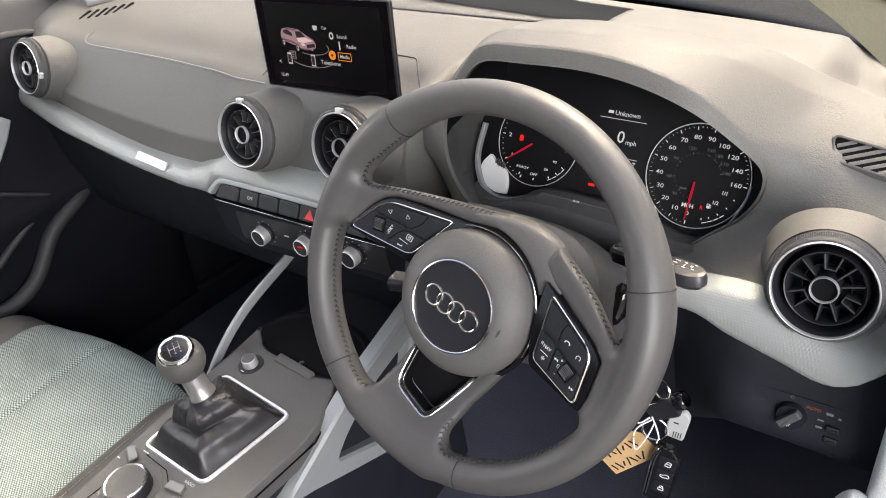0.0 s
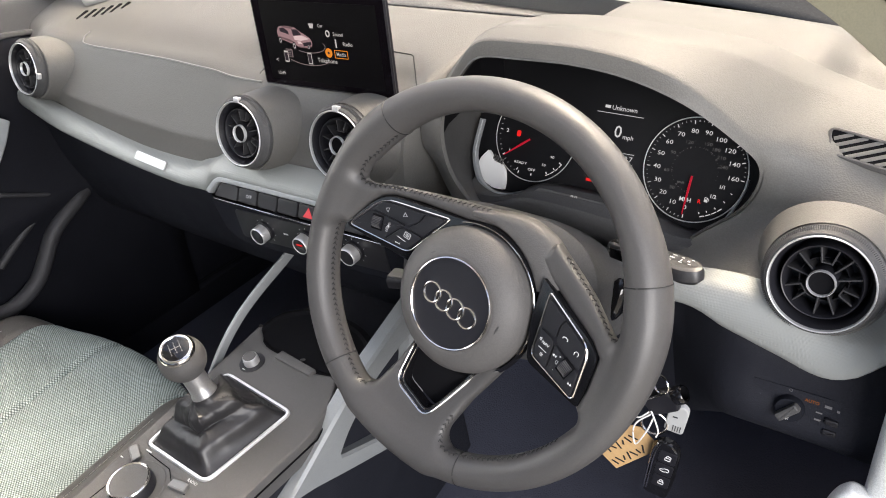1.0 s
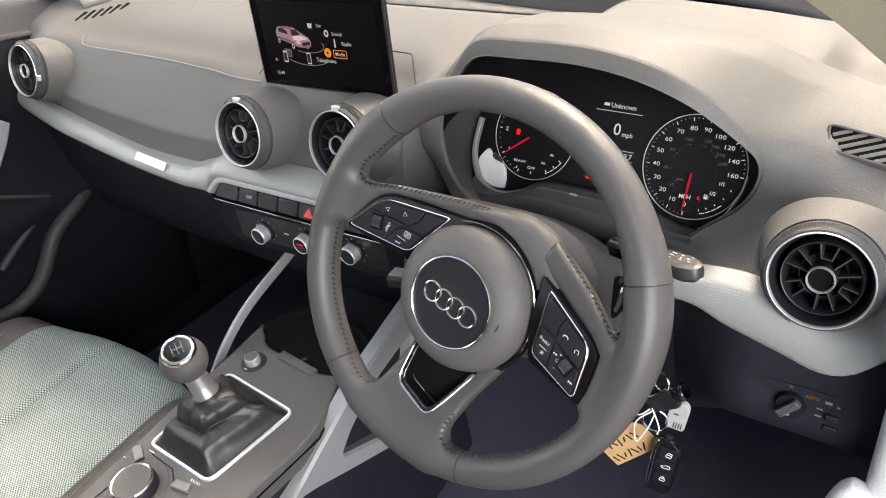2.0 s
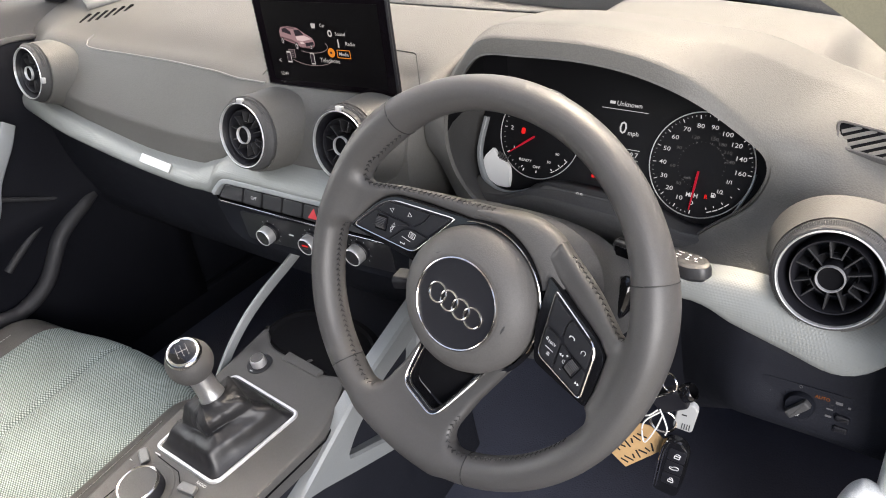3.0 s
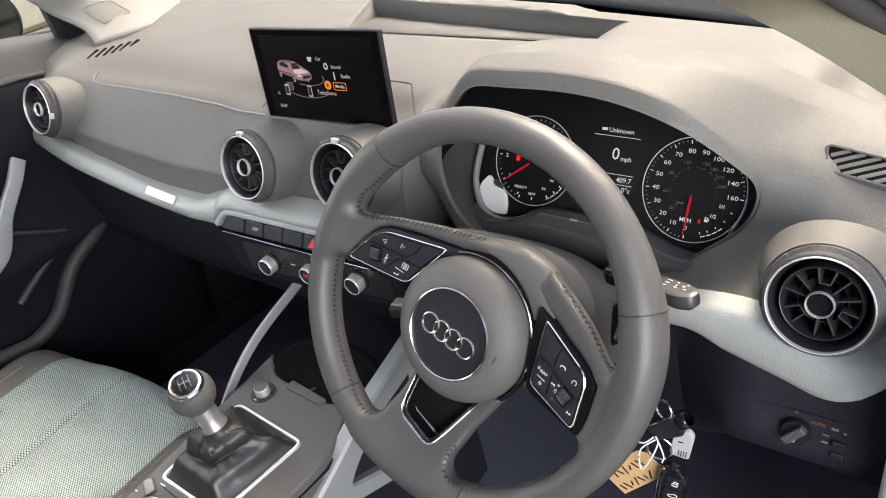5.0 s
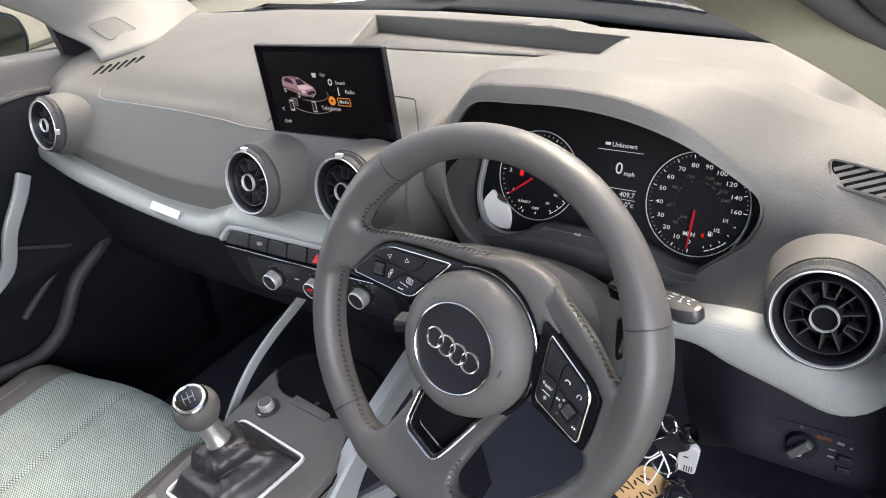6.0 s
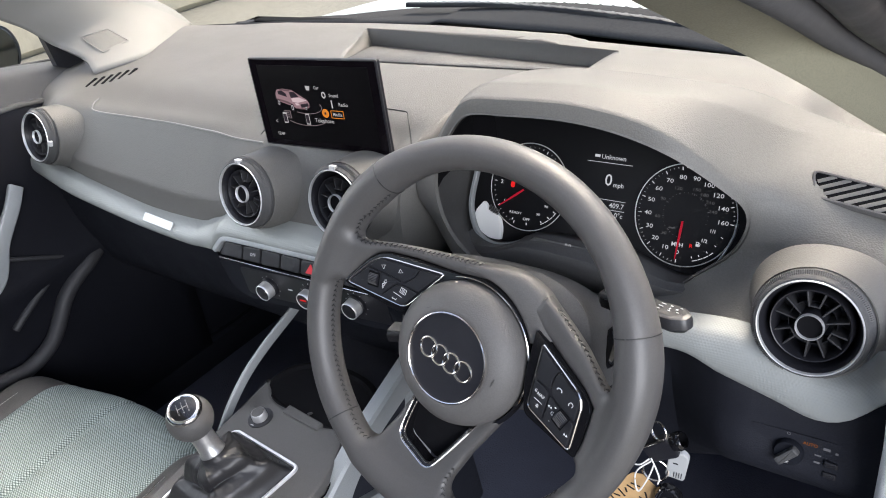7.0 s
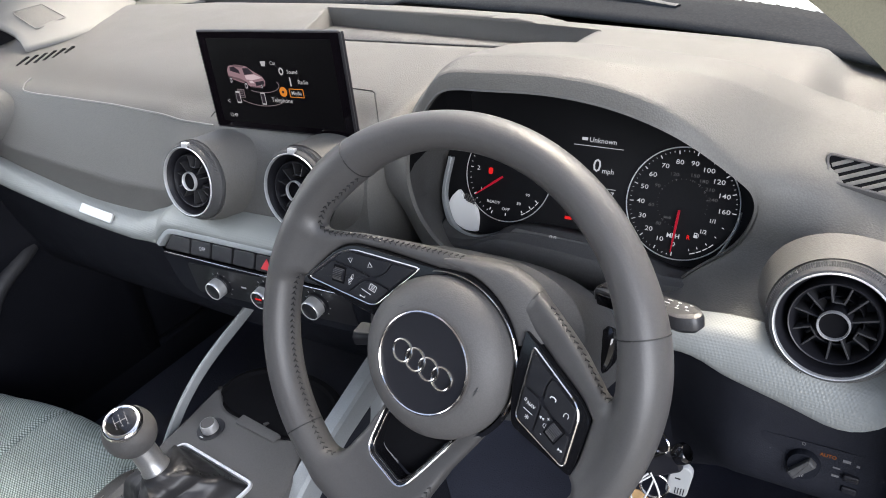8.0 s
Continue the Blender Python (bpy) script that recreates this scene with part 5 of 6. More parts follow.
# airbag cover
hub = Matrix.Translation(wm @ Vector((.0025, -.0150, 0))) @ wm.to_3x3().to_4x4()
part("hub_ring", Build().lathe([(.066, -.034), (.0725, -.026), (.0735, -.019), (.0700, -.0145)], 72, hub), M_GLOSS, wheel, "gloss black ring round the airbag cover")
part("hub_bead", Build().tube([hub @ Vector((.0712 * math.cos(radians(a)), .0712 * math.sin(radians(a)), -.0150)) for a in np.linspace(-8, 128, 60)], .0008, 6), M_CHROME, wheel, "thin chrome line")
part("airbag_cover", Build().lathe([(.055, -.034), (.0665, -.026), (.0685, -.018), (.0678, -.010), (.0655, -.0035), (.0610, .0022), (.0550, .0066), (.0500, .0092), (.0460, .0105), (.0440, .0108), (.0432, .0102), (.0415, .0102)], 80, hub), M_PAD, wheel, "grained airbag cover", angle=60)
part("emblem_disc", Build().lathe([(.0415, .0100), (.0410, .0104), (.0405, .0098), (.0001, .0098)], 64, hub), M_BLACK, wheel, "smooth black disc")
part("emblem_edge", Build().lathe([(.0406, .0096), (.0408, .0116), (.0416, .0122), (.0426, .0117), (.0430, .0102)], 80, hub), M_CHROME, wheel, "polished chrome circle")
for k in range(4):
    cx = -.0207 + .0138 * k
    ring = [hub @ Vector((cx + .0093 * math.cos(t), -.0012 + .0093 * math.sin(t), .0104 + .0005 * math.cos(t))) for t in np.linspace(0, 2 * np.pi, 40, endpoint=False)]
    part("emblem_hoop", Build().tube(ring, .00120, 8, closed=True, up=tuple(hub.to_3x3() @ Vector((0, 0, 1)))), M_CHROME, wheel, "chrome hoop")
for a, r in ((139, .0480), (8, .0510)):
    for k in (-1, 1):
        part("cover_mark", Build().box(-.0028, .0028, -.0004, .0004, .0, .0008, .0002, hub @ Matrix.Rotation(radians(a), 4, "Z") @ Matrix.Translation((r, .0012 * k, .0090)) @ Matrix.Rotation(radians(70), 4, "Z")), M_COLUMN, wheel)

# yoke that joins the two upper spokes behind the cover
yrows = []
for a in np.linspace(38, 112, 40):
    c_, s_ = math.cos(radians(a)), math.sin(radians(a))
    far = float(np.interp(a, [38, 50, 62, 76, 96, 112], [.1080, .1070, .1045, .0975, .0850, .0800]))
    yrows.append([(r * c_, -.013 + r * s_, h) for r, h in ((.064, -.036), (.0725, -.022), (.0745, -.0160), (.0775, -.0145), (lerp(.0775, far, .45), -.0140), (lerp(.0775, far, .8), -.0160), (far - .001, -.0200), (far + .001, -.030), (far - .004, -.038))])
part("yoke", Build().grid(yrows, close_v=True, caps=True, m=wm), M_PAD, wheel, "smooth grey yoke over the hub", angle=85)

# ---- column cover and stalks ----
column = thing("steering_column", "dark grey plastic steering column cover with stalks", "steering column", wc)
cmx = basis(wc, (1, 0, 0), (0, math.sin(TAU), math.cos(TAU)))
rows = []
for h, rx, ry, oy in ((-.036, .066, .056, .0), (-.042, .084, .064, .0), (-.056, .106, .070, .0), (-.10, .116, .066, -.004), (-.16, .110, .052, -.014), (-.24, .085, .036, -.02)):
    rows.append([(rx * math.copysign(abs(math.cos(t)) ** .75, math.cos(t)), oy + ry * math.copysign(abs(math.sin(t)) ** .75, math.sin(t)), h) for t in np.linspace(0, 2 * np.pi, 56, endpoint=False)])
part("cover", Build().grid(rows, close_v=True, m=cmx, caps=True), M_COLUMN, column)
# indicator stalk: a broad paddle with printed symbols above and a dark switch panel on its face
sk = basis((.470, -.040, -.004), (.93, -.28, .10), (.10, .55, .83))
stalk_top = rounded([(-.045, -.010), (.034, -.013), (.046, -.006), (.046, .004), (.034, .012), (-.045, .009)], [.003, .006, .006, .006, .008, .003], 5)
stalk = part("stalk", Build().prism(stalk_top, -.0075, .0075, .0045, sk @ Matrix.Rotation(radians(-58), 4, "X"), both=True), M_FIN, column, "indicator stalk with printed symbols")
fp = sk @ Matrix.Rotation(radians(-58), 4, "X")
st = fp @ Matrix.Translation((.030, .001, .0075))
for x, y, w, h in ((-.014, .004, .0028, .0004), (-.014, .000, .0028, .0004), (-.014, -.004, .002, .0004), (-.006, .004, .0014, .0008), (-.004, -.003, .0018, .0006), (-.005, 0, .0005, .0018), (.001, .0015, .0012, .0012), (.004, -.002, .0016, .0005), (.003, .005, .0014, .0005)):
    part("stalk_mark", Build().box(x - w * .8, x + w * .8, y - h * .6, y + h * .6, 0, .0005, 0, st), M_PRINT, stalk)
part("stalk_panel", Build().prism(rounded([(-.040, -.0055), (.020, -.0055), (.026, .0), (.020, .0048), (-.040, .0048)], .002, 3), .0, .0012, .0005, fp @ Matrix.Translation((0, -.0112, 0)) @ Matrix.Rotation(radians(92), 4, "X")), M_GLOSS, stalk, "gloss black switch panel")
part("stalk", Build().sweep(smooth_curve([(.27, -.045, -.085), (.23, -.05, -.095), (.205, -.053, -.1), (.186, -.055, -.103)], 5), rounded([(-.012, -.007), (.012, -.007), (.013, .003), (.008, .007), (-.008, .007), (-.013, .003)], .002, 3), scale=list(np.linspace(.8, 1.0, 16))), M_BLACK, column, "wiper stalk")
part("stalk_tip", Build().sweep([(.209, -.054, -.0935), (.186, -.0565, -.0960)], rounded([(-.008, -.0012), (.008, -.0012), (.008, .0012), (-.008, .0012)], .0008, 3)), M_CONSOLE, column, "bright stalk edge")
part("reach_lever", Build().lathe([(.008, -.010), (.0115, -.004), (.012, 0), (.0105, .003), (.006, .005), (.0001, .0055)], 36, basis((.430, -.030, -.066), (.8, -.6, 0), (0, .35, .93)), sx=.85, sy=1.9), M_GLOSS, column, "black roller behind the wheel")


# ---- centre console ----
con = basis((0, -.2, -.2945), (1, 0, 0), (0, 1, .115))
console = thing("centre_console", "grey plastic centre console between the seats", "console", (0, -.25, -.66))
top_o = rounded([(-.088, -.60), (.094, -.60), (.101, -.055), (.113, .050), (.090, .112), (.080, .130), (.050, .122), (-.020, .126), (-.050, .128), (-.070, .142), (-.088, .16)], [.01, .01, .02, .03, .03, .01, .004, .004, .02, .02, .004], 4)
part("top_plate", Build().prism(top_o, -.030, .0, .004, con), M_CONSOLE, console)
part("side_body", Build().prism(rounded([(-.082, -.60), (.090, -.60), (.097, -.055), (.108, .048), (.10, .20), (.095, .33), (-.082, .33), (-.082, .16)], .01, 3), -.36, -.030, .003, con), M_LOWER, console, "black console flank")
part("edge_gap", Build().tube([con @ Vector(q) for q in ((.1015, -.30, -.012), (.1022, -.055, -.012), (.1135, .048, -.012), (.092, .113, -.012))], .0012, 6), M_VOID, console)
# cup holder well
well = Build()
wo = np.array(smooth_curve([(-.066, .140), (-.074, .166), (-.061, .190), (-.024, .207), (.04, .205), (.078, .185), (.082, .150), (.070, .132), (.0, .128)], 5, True))
well.grid([[(x, y, h) for x, y in inset(wo, d)] for d, h in ((-.012, -.004), (-.004, -.001), (0, -.004), (.002, -.06), (.03, -.062))], close_v=True, m=con, caps=True)
part("cup_well", well, M_VOID, console, "black cup holder well")
for pts in (((.0, .150, -.02), (.03, .165, -.018), (.045, .20, -.02)), ((.03, .165, -.018), (.062, .150, -.02)), ((.012, .130, -.006), (.03, .165, -.018))):
    part("cup_divider", Build().sweep([con @ Vector(q) for q in pts], rounded([(-.0025, -.012), (.0025, -.012), (.0025, .004), (-.0025, .004)], .001, 2)), M_CONSOLE, console)
part("lid", Build().prism(rounded([(-.020, .116), (.046, .112), (.048, .124), (-.018, .130)], .002, 3), -.004, .004, .0015, con), M_CONSOLE, console)
# gear boot frame
bo = rounded([(-.067, -.063), (.047, -.067), (.068, .059), (-.063, .069)], [.010, .014, .012, .014], 6)
part("boot_frame", Build().grid([[(x, y, h) for x, y in inset(bo, d)] for d, h in ((-.0005, -.001), (0, .0018), (.0008, .0030), (.0036, .0030), (.0044, .0016), (.0046, -.004))], close_v=True, m=con), M_ALU, console, "satin chrome frame round the boot")
# controls
vm = con @ Matrix.Translation((-.044, .097, 0))
part("volume_plate", Build().lathe([(.0175, .0), (.0172, .0008), (.0001, .0008)], 40, vm), M_BLACK, console)
vk = part("volume_knob", Build().lathe([(.0105, .0008), (.0103, .008), (.0096, .011), (.0086, .0118)], 36, vm), M_ALU, console, "brushed silver volume knob")
part("knob_cap", Build().lathe([(.0001, .0118), (.0086, .0118), (.0088, .0112)], 30, vm), M_CONSOLE, vk)
mm = con @ Matrix.Translation((-.028, -.112, 0)) @ Matrix.Scale(1.12, 4)
mk = part("menu_dial", Build().lathe([(.0235, .0), (.0232, .010), (.0215, .0125)], 44, mm), M_BLACK, console, "large black menu dial")
part("dial_rim", Build().lathe([(.0215, .0125), (.0222, .0118), (.0226, .0135), (.0215, .0148), (.0198, .0140)], 44, mm), M_CHROME, mk, "bright dial rim")
part("dial_cap", Build().lathe([(.0001, .0135), (.012, .0136), (.0200, .0142)], 36, mm), M_CONSOLE, mk)
part("dial_recess", Build().lathe([(.034, .0004), (.033, .0012), (.026, .0004)], 44, mm), M_CONSOLE, console)
for x, y, a in ((-.067, -.079, -28), (.021, -.084, 8)):
    tm = con @ Matrix.Translation((x, y, 0)) @ Matrix.Rotation(radians(a), 4, "Z")
    part("toggle", Build().prism(rounded([(-.013, -.006), (.013, -.006), (.011, .006), (-.012, .006)], .003, 3), .0, .0050, .002, tm), M_KEYTOP, console, "satin silver toggle key")
text("legend", "RADIO", .0052, M_PRINT, con @ Matrix.Translation((.030, -.072, 0)), console)
for x, y, w in ((-.055, -.068, .0045), (-.080, -.090, .002), (-.045, .0825, .0025)):
    part("legend_bar", Build().box(x - w, x + w, y - .0006, y + .0006, 0, .0012, 0, con), M_PRINT, console)
for pts in (((-.052, -.070), (-.01, -.073), (.008, -.085), (.035, -.088)), ((-.066, -.095), (-.062, -.12), (-.066, -.15))):
    part("panel_line", Build().tube([con @ Vector((*q, .0003)) for q in pts], .0006, 5), M_VOID, console)

# ---- gear lever ----
lever = thing("gear_lever", "round black gear knob with a chrome collar and leather boot", "gear lever", (0, -.19, -.29))
ball, root = Vector((-.0165, -.208, -.186)), Vector((-.002, -.203, -.240))
ax = (ball - root).normalized()
q_ax = ax.to_track_quat("Z", "Y").to_matrix().to_4x4()
n = 160
outer = resample(inset(bo, .004), n)
outer = np.roll(outer, -int(np.argmin(np.arctan2(outer[:, 1], outer[:, 0]))), 0)
def boot_fold(t, ang):
    """Depth of the boot's folds: a soft outer roll, a sharp valley above it on the driver's side, and creases that run up to the neck."""
    def off(a):
        return abs((ang - a + math.pi) % (2 * math.pi) - math.pi)
    face = max(0, math.cos(off(-1.1) / 1.3)) if off(-1.1) < 2.0 else 0
    ring = .20 + .05 * math.cos(ang + .4)
    d = .0075 * math.exp(-((t - ring) / .13) ** 2) + .0085 * math.exp(-((t - .66) / .20) ** 2)
    valley = .40 + .10 * math.cos(ang + .2)
    d -= .0105 * face * math.exp(-abs(t - valley) / .055)
    for a, lift, wide, t0 in ((-2.35, .0050, .24, .55), (-.72, .0075, .17, .66), (.60, .0055, .20, .55), (2.3, .0045, .25, .5)):
        d += lift * math.exp(-off(a) / wide) * math.exp(-((t - t0) / .26) ** 2)
    d -= .0060 * math.exp(-off(-1.55 + .9 * (t - .6)) / .12) * math.exp(-((t - .62) / .16) ** 2)
    return d + .0016 * noise.noise((2.4 * math.cos(ang), 2.4 * math.sin(ang), 3.4 * t)) + .0006 * noise.noise((7 * math.cos(ang), 7 * math.sin(ang), 9 * t))


brow = []
for t in np.linspace(0, 1, 61):
    row = []
    for k in range(n):
        ang = math.atan2(outer[k][1], outer[k][0])
        foot = con @ Vector((outer[k][0], outer[k][1], -.001))
        neck = root + ax * .004 + q_ax.to_3x3() @ Vector((.0160 * math.cos(ang), .0160 * math.sin(ang), 0))
        p = foot.lerp(neck, t ** .78)
        p += Vector((.7 * math.cos(ang), .7 * math.sin(ang), .7)) * (math.sin(math.pi * t) ** .7 * boot_fold(t, ang))
        row.append(tuple(p))
    brow.append(row)
boot = part("boot", Build().grid(brow, close_v=True), M_BOOT, lever, "soft creased black leather boot", angle=180)
for a0 in (0.6, 3.93):
    k = int(a0 / (2 * math.pi) * n)
    stitch_row("boot_stitching", [brow[i][k] for i in range(6, 50)], (0.3, .3, 1), boot, M_THREAD, gap=.0055, size=.0014)
part("collar", Build().lathe([(.0150, .000), (.0158, .004), (.0154, .007), (.0142, .009), (.0138, .020), (.0142, .045)], 40, Matrix.Translation(root) @ q_ax), M_TOGGLE, lever, "polished chrome collar")
kn = (Vector((.26, -.28, .92))).to_track_quat("Z", "Y").to_matrix().to_4x4()
prof = [(.012, -.0262)] + [(.0272 * math.cos(radians(a)), .0278 * math.sin(radians(a))) for a in range(-62, 43, 6)]
part("knob", Build().lathe(prof + [(.0195, .0200)], 56, Matrix.Translation(ball) @ kn), M_PAD, lever, "dark grey leather knob")
km = Matrix.Translation(ball) @ kn
part("knob_ring", Build().lathe([(.0205, .0185), (.0208, .0205), (.0196, .0232), (.0175, .0248), (.0160, .0250), (.0152, .0243)], 48, km), M_CHROME, lever, "polished chrome ring")
cap = part("knob_cap", Build().lathe([(.0154, .0242), (.010, .0256), (.0001, .0264)], 40, km), M_GLOSS, lever, "gloss black cap with the gear pattern")
gp = km @ Matrix.Translation((0, 0, .0264)) @ Matrix.Rotation(radians(20), 4, "Z")
# gear pattern drawn in the menu's glowing white, though it is only print
for x0, y0, x1, y1 in ((-.006, .004, -.006, -.004), (0, .004, 0, -.004), (.006, .004, .006, -.004), (-.006, 0, .006, 0)):
    part("gear_line", Build().tube([gp @ Vector((x0, y0, 0)), gp @ Vector((x1, y1, 0))], .0004, 5), M_MENU, cap)
for body, x, y in (("1", -.006, .0065), ("3", 0, .0065), ("5", .006, .0065), ("2", -.006, -.0065), ("4", 0, -.0065), ("6", .006, -.0065)):
    text("gear_number", body, .0042, M_MENU, gp @ Matrix.Translation((x, y, -.0006)), cap)

# ---- braces that carry the console from the dash ----
brace_l = thing("console_brace", "slim silver brace beside the passenger footwell", "brace", (-.09, -.05, -.29), group="console braces")
sec = rounded([(-.0028, -.0070), (.0028, -.0070), (.0028, .0070), (-.0028, .0070)], .002, 3)
part("blade", Build().sweep(smooth_curve([(-.075, .075, -.165), (-.084, .035, -.200), (-.092, -.03, -.230), (-.095, -.072, -.252), (-.096, -.11, -.280), (-.096, -.145, -.315)], 6), sec, up=(0, .5, .85)), M_STRUT, brace_l)
brace_r = thing("console_brace", "broad silver triangular brace beside the driver's footwell", "brace", (.11, -.1, -.36), group="console braces")
bpl = basis((.1085, 0, 0), (0, 1, 0), (0, 0, 1))
outer_t = rounded([(-.235, -.352), (-.195, -.352), (-.115, -.386), (.010, -.436), (.030, -.415), (.085, -.235), (.060, -.222), (-.08, -.268)], [.006, .02, .02, .015, .03, .02, .02, .03], 4)
inner_t = rounded([(-.128, -.350), (-.020, -.398), (.020, -.320), (.035, -.268), (-.045, -.290), (-.105, -.325)], [.008, .012, .02, .012, .012, .02], 4)
ct = np.array((-.03, -.335))
fa, ha = by_angle(outer_t, ct, 110), by_angle(inner_t, ct, 110)
prof_ = ((fa, -.010), (fa, .007), (inset(fa, .003), .011), (lerp(inset(fa, .003), inset(ha, -.003), .6), .0115), (inset(ha, -.003), .011), (ha, .007), (ha, -.010))
for name, k0, k1 in (("upper_arm", 6, 48), ("foot", 48, 66), ("lower_arm", 66, 98), ("post", 98, 116)):
    part(name, Build().grid([[(q[k % 110][0], q[k % 110][1], h) for q, h in prof_] for k in range(k0, k1 + 1)], close_v=True, caps=True, m=bpl), M_STRUT, brace_r)

# ---- passenger seat ----
seat = thing("passenger_seat", "passenger seat cushion in pale green knitted cloth with grey bolsters", "car seat", (-.37, -.45, -.66))
XC = -.375


def seat_z(x, y):
    s = abs(x - XC) / .225
    front = -.085 - .045 * min(s, 1.2) ** 2
    z = -.378 + .022 * max(0, (s - .62) / .38) ** 1.5 * (s < 1.0) + (.022 if s >= 1 else 0) - .035 * max(0, (s - .95) / .2) ** 2 - .02 * (y + .15)  * .0
    z += -.05 * (-.15 - y) * .25
    d = y - (front - .07)
    if d > 0:
        k = min(d / .07, 1)
        z -= .055 * (1 - math.sqrt(max(1 - k * k, 0)))
    g = math.exp(-((x - (-.400)) / .0050) ** 2)
    return z - .0075 * g - .004 * math.exp(-((s - .80) / .022) ** 2)


def seat_rows(s0, s1, nx):
    rows = []
    for x in np.linspace(XC + s0 * .225, XC + s1 * .225, nx):
        s = abs(x - XC) / .225
        front = -.085 - .045 * min(s, 1.2) ** 2
        ys = np.concatenate([np.linspace(-.80, front - .075, 24), front - .07 + .07 * np.sin(np.linspace(0, 1, 12) * np.pi / 2)])
        r = [(x + .085 * (-.15 - y), y, seat_z(x, y)) for y in ys]
        r.append((x, front + .002, r[-1][2] - .05))
        r.append((x, front - .01, r[-1][2] - .06))
        rows.append(r)
    return rows


part("cloth_panel", Build().grid(seat_rows(-.80, .80, 110)), M_CLOTH, seat, "pale green grey knitted cloth", angle=180)
for s0, s1 in ((-1.12, -.80), (.80, 1.12)):
    bolster = part("bolster", Build().grid(seat_rows(s0, s1, 16)), M_BOLSTER, seat, "grey leatherette bolster", angle=180)
    sx = XC + (.90 if s0 > 0 else -.90) * .225
    stitch_row("bolster_stitching", [(sx + .085 * (-.15 - y), y, seat_z(sx, y) + .0006) for y in np.linspace(-.6, -.20, 40)], (1, 0, 0), bolster, M_STITCH, gap=.0052, size=.0016, lean=0)
part("seat_base", Build().box(-.60, -.15, -.80, -.17, -.64, -.44, .03), M_LOWER, seat, "black seat base")

# ---- passenger door ----
M_DOOR = surface("door_moulding_plastic", (0.030, 0.030, 0.033), 0.6, grain=900, bump=0.3)
door = thing("passenger_door", "dark grey passenger door with a silver pull handle", "car door", (-.70, -.3, -.6))
drow = []
for y in np.linspace(-.95, .24, 30):
    zs = float(np.interp(y, [-.95, .04, .24], [.13, .090, .055]))
    drow.append([(x, y, z) for x, z in smooth_curve([(-.775, zs + .004), (-.745, zs + .006), (-.715, zs), (-.700, zs - .012), (-.690, zs - .035), (-.685, zs - .045), (-.672, zs - .050), (-.668, -.02), (-.672, -.12), (-.668, -.20), (-.655, -.24), (-.668, -.29), (-.69, -.45), (-.70, -.64)], 4)])
part("door_card", Build().grid(drow), M_CARD, door, "dark grey door card", angle=40, thick=.006)
part("sill_cap", Build().grid([[(x + .004, y, z + .004) for x, y, z in r[:25]] for r in drow]), M_CONSOLE, door, "grey grained window sill", thick=-.003)
part("pull_handle", Build().sweep(smooth_curve([(-.640, -.036, -.066), (-.628, -.060, -.092), (-.626, -.100, -.140), (-.632, -.13, -.20), (-.65, -.19, -.24)], 6), rounded([(-.012, -.006), (.012, -.006), (.012, .006), (-.012, .006)], .004, 4), up=(1, 0, .2)), M_STRUT, door, "satin silver pull handle")
for pts, r, mat_ in ((((-.662, .060, -.248), (-.655, .034, -.258), (-.655, -.003, -.277), (-.655, -.033, -.300), (-.655, -.083, -.360), (-.655, -.140, -.384), (-.655, -.190, -.378), (-.655, -.26, -.365)), .014, M_DOOR), (((-.660, .007, -.243), (-.660, -.046, -.256), (-.660, -.093, -.282), (-.660, -.131, -.307)), .007, M_DOOR), (((-.655, -.16, -.150), (-.655, -.098, -.179), (-.655, -.034, -.210), (-.660, .039, -.246)), .004, M_DOOR)):
    part("door_moulding", Build().tube(smooth_curve(pts, 6), r, 12), mat_, door)
part("window_seal", Build().tube([(-.748, -.95, .136), (-.748, .04, .098), (-.752, .165, .080)], .005, 8), M_RUBBER, door)
pane = part("window_pane", Build().grid([[(-.752, y, z0), (-.70, y, z1)] for y, z0, z1 in ((-.95, .13, .50), (-.2, .105, .47), (.165, .075, .10))], close_u=False), M_GLASS, door, "clear side window", thick=.004)
pane.visible_shadow = False
part("corner_panel", Build().add([(-.697, .131, .151), (-.697, .139, .080), (-.697, .207, .050), (-.697, .181, .106), (-.712, .131, .151), (-.712, .139, .080), (-.712, .207, .050), (-.712, .181, .106)], [(0, 1, 2, 3), (7, 6, 5, 4), (0, 4, 5, 1), (1, 5, 6, 2), (2, 6, 7, 3), (3, 7, 4, 0)]), M_BLACK, door, "black corner panel")
part("lock_bar", Build().tube([(-.668, -.06, .02), (-.668, .0, .015)], .004, 8), M_CONSOLE, door)

# ---- door mirror outside ----
mirror = thing("door_mirror", "dark door mirror outside the passenger window", "wing mirror", (-.88, .13, .05))
mrx = basis((-.947, .165, .095), (1, .1, 0), (0, 0, 1))
mo = rounded([(-.165, -.080), (.039, -.052), (.080, -.015), (.088, .018), (.072, .044), (-.05, .060), (-.15, .062)], [.03, .02, .02, .02, .02, .03, .03], 6)
part("housing", Build().grid([[(x, y, h) for x, y in inset(mo, d)] for d, h in ((.003, .012), (0, .010), (.004, .006), (.045, .000), (.060, -.003))], close_v=True, m=mrx, caps=True), M_MATT, mirror)
# dark metal tint stands in for dim surroundings reflected in the mirror
part("mirror_glass", Build().prism(inset(mo, .0035), .0100, .0135, .001, mrx), material("mirror_dim_tint", (.085, .095, .10), .05, 1.0), mirror, "mirror glass with a dim reflection put into its tint")
part("arm", Build().tube([(-.92, .18, .045), (-.82, .17, .040), (-.76, .16, .035)], .014, 12), M_BLACK, mirror)

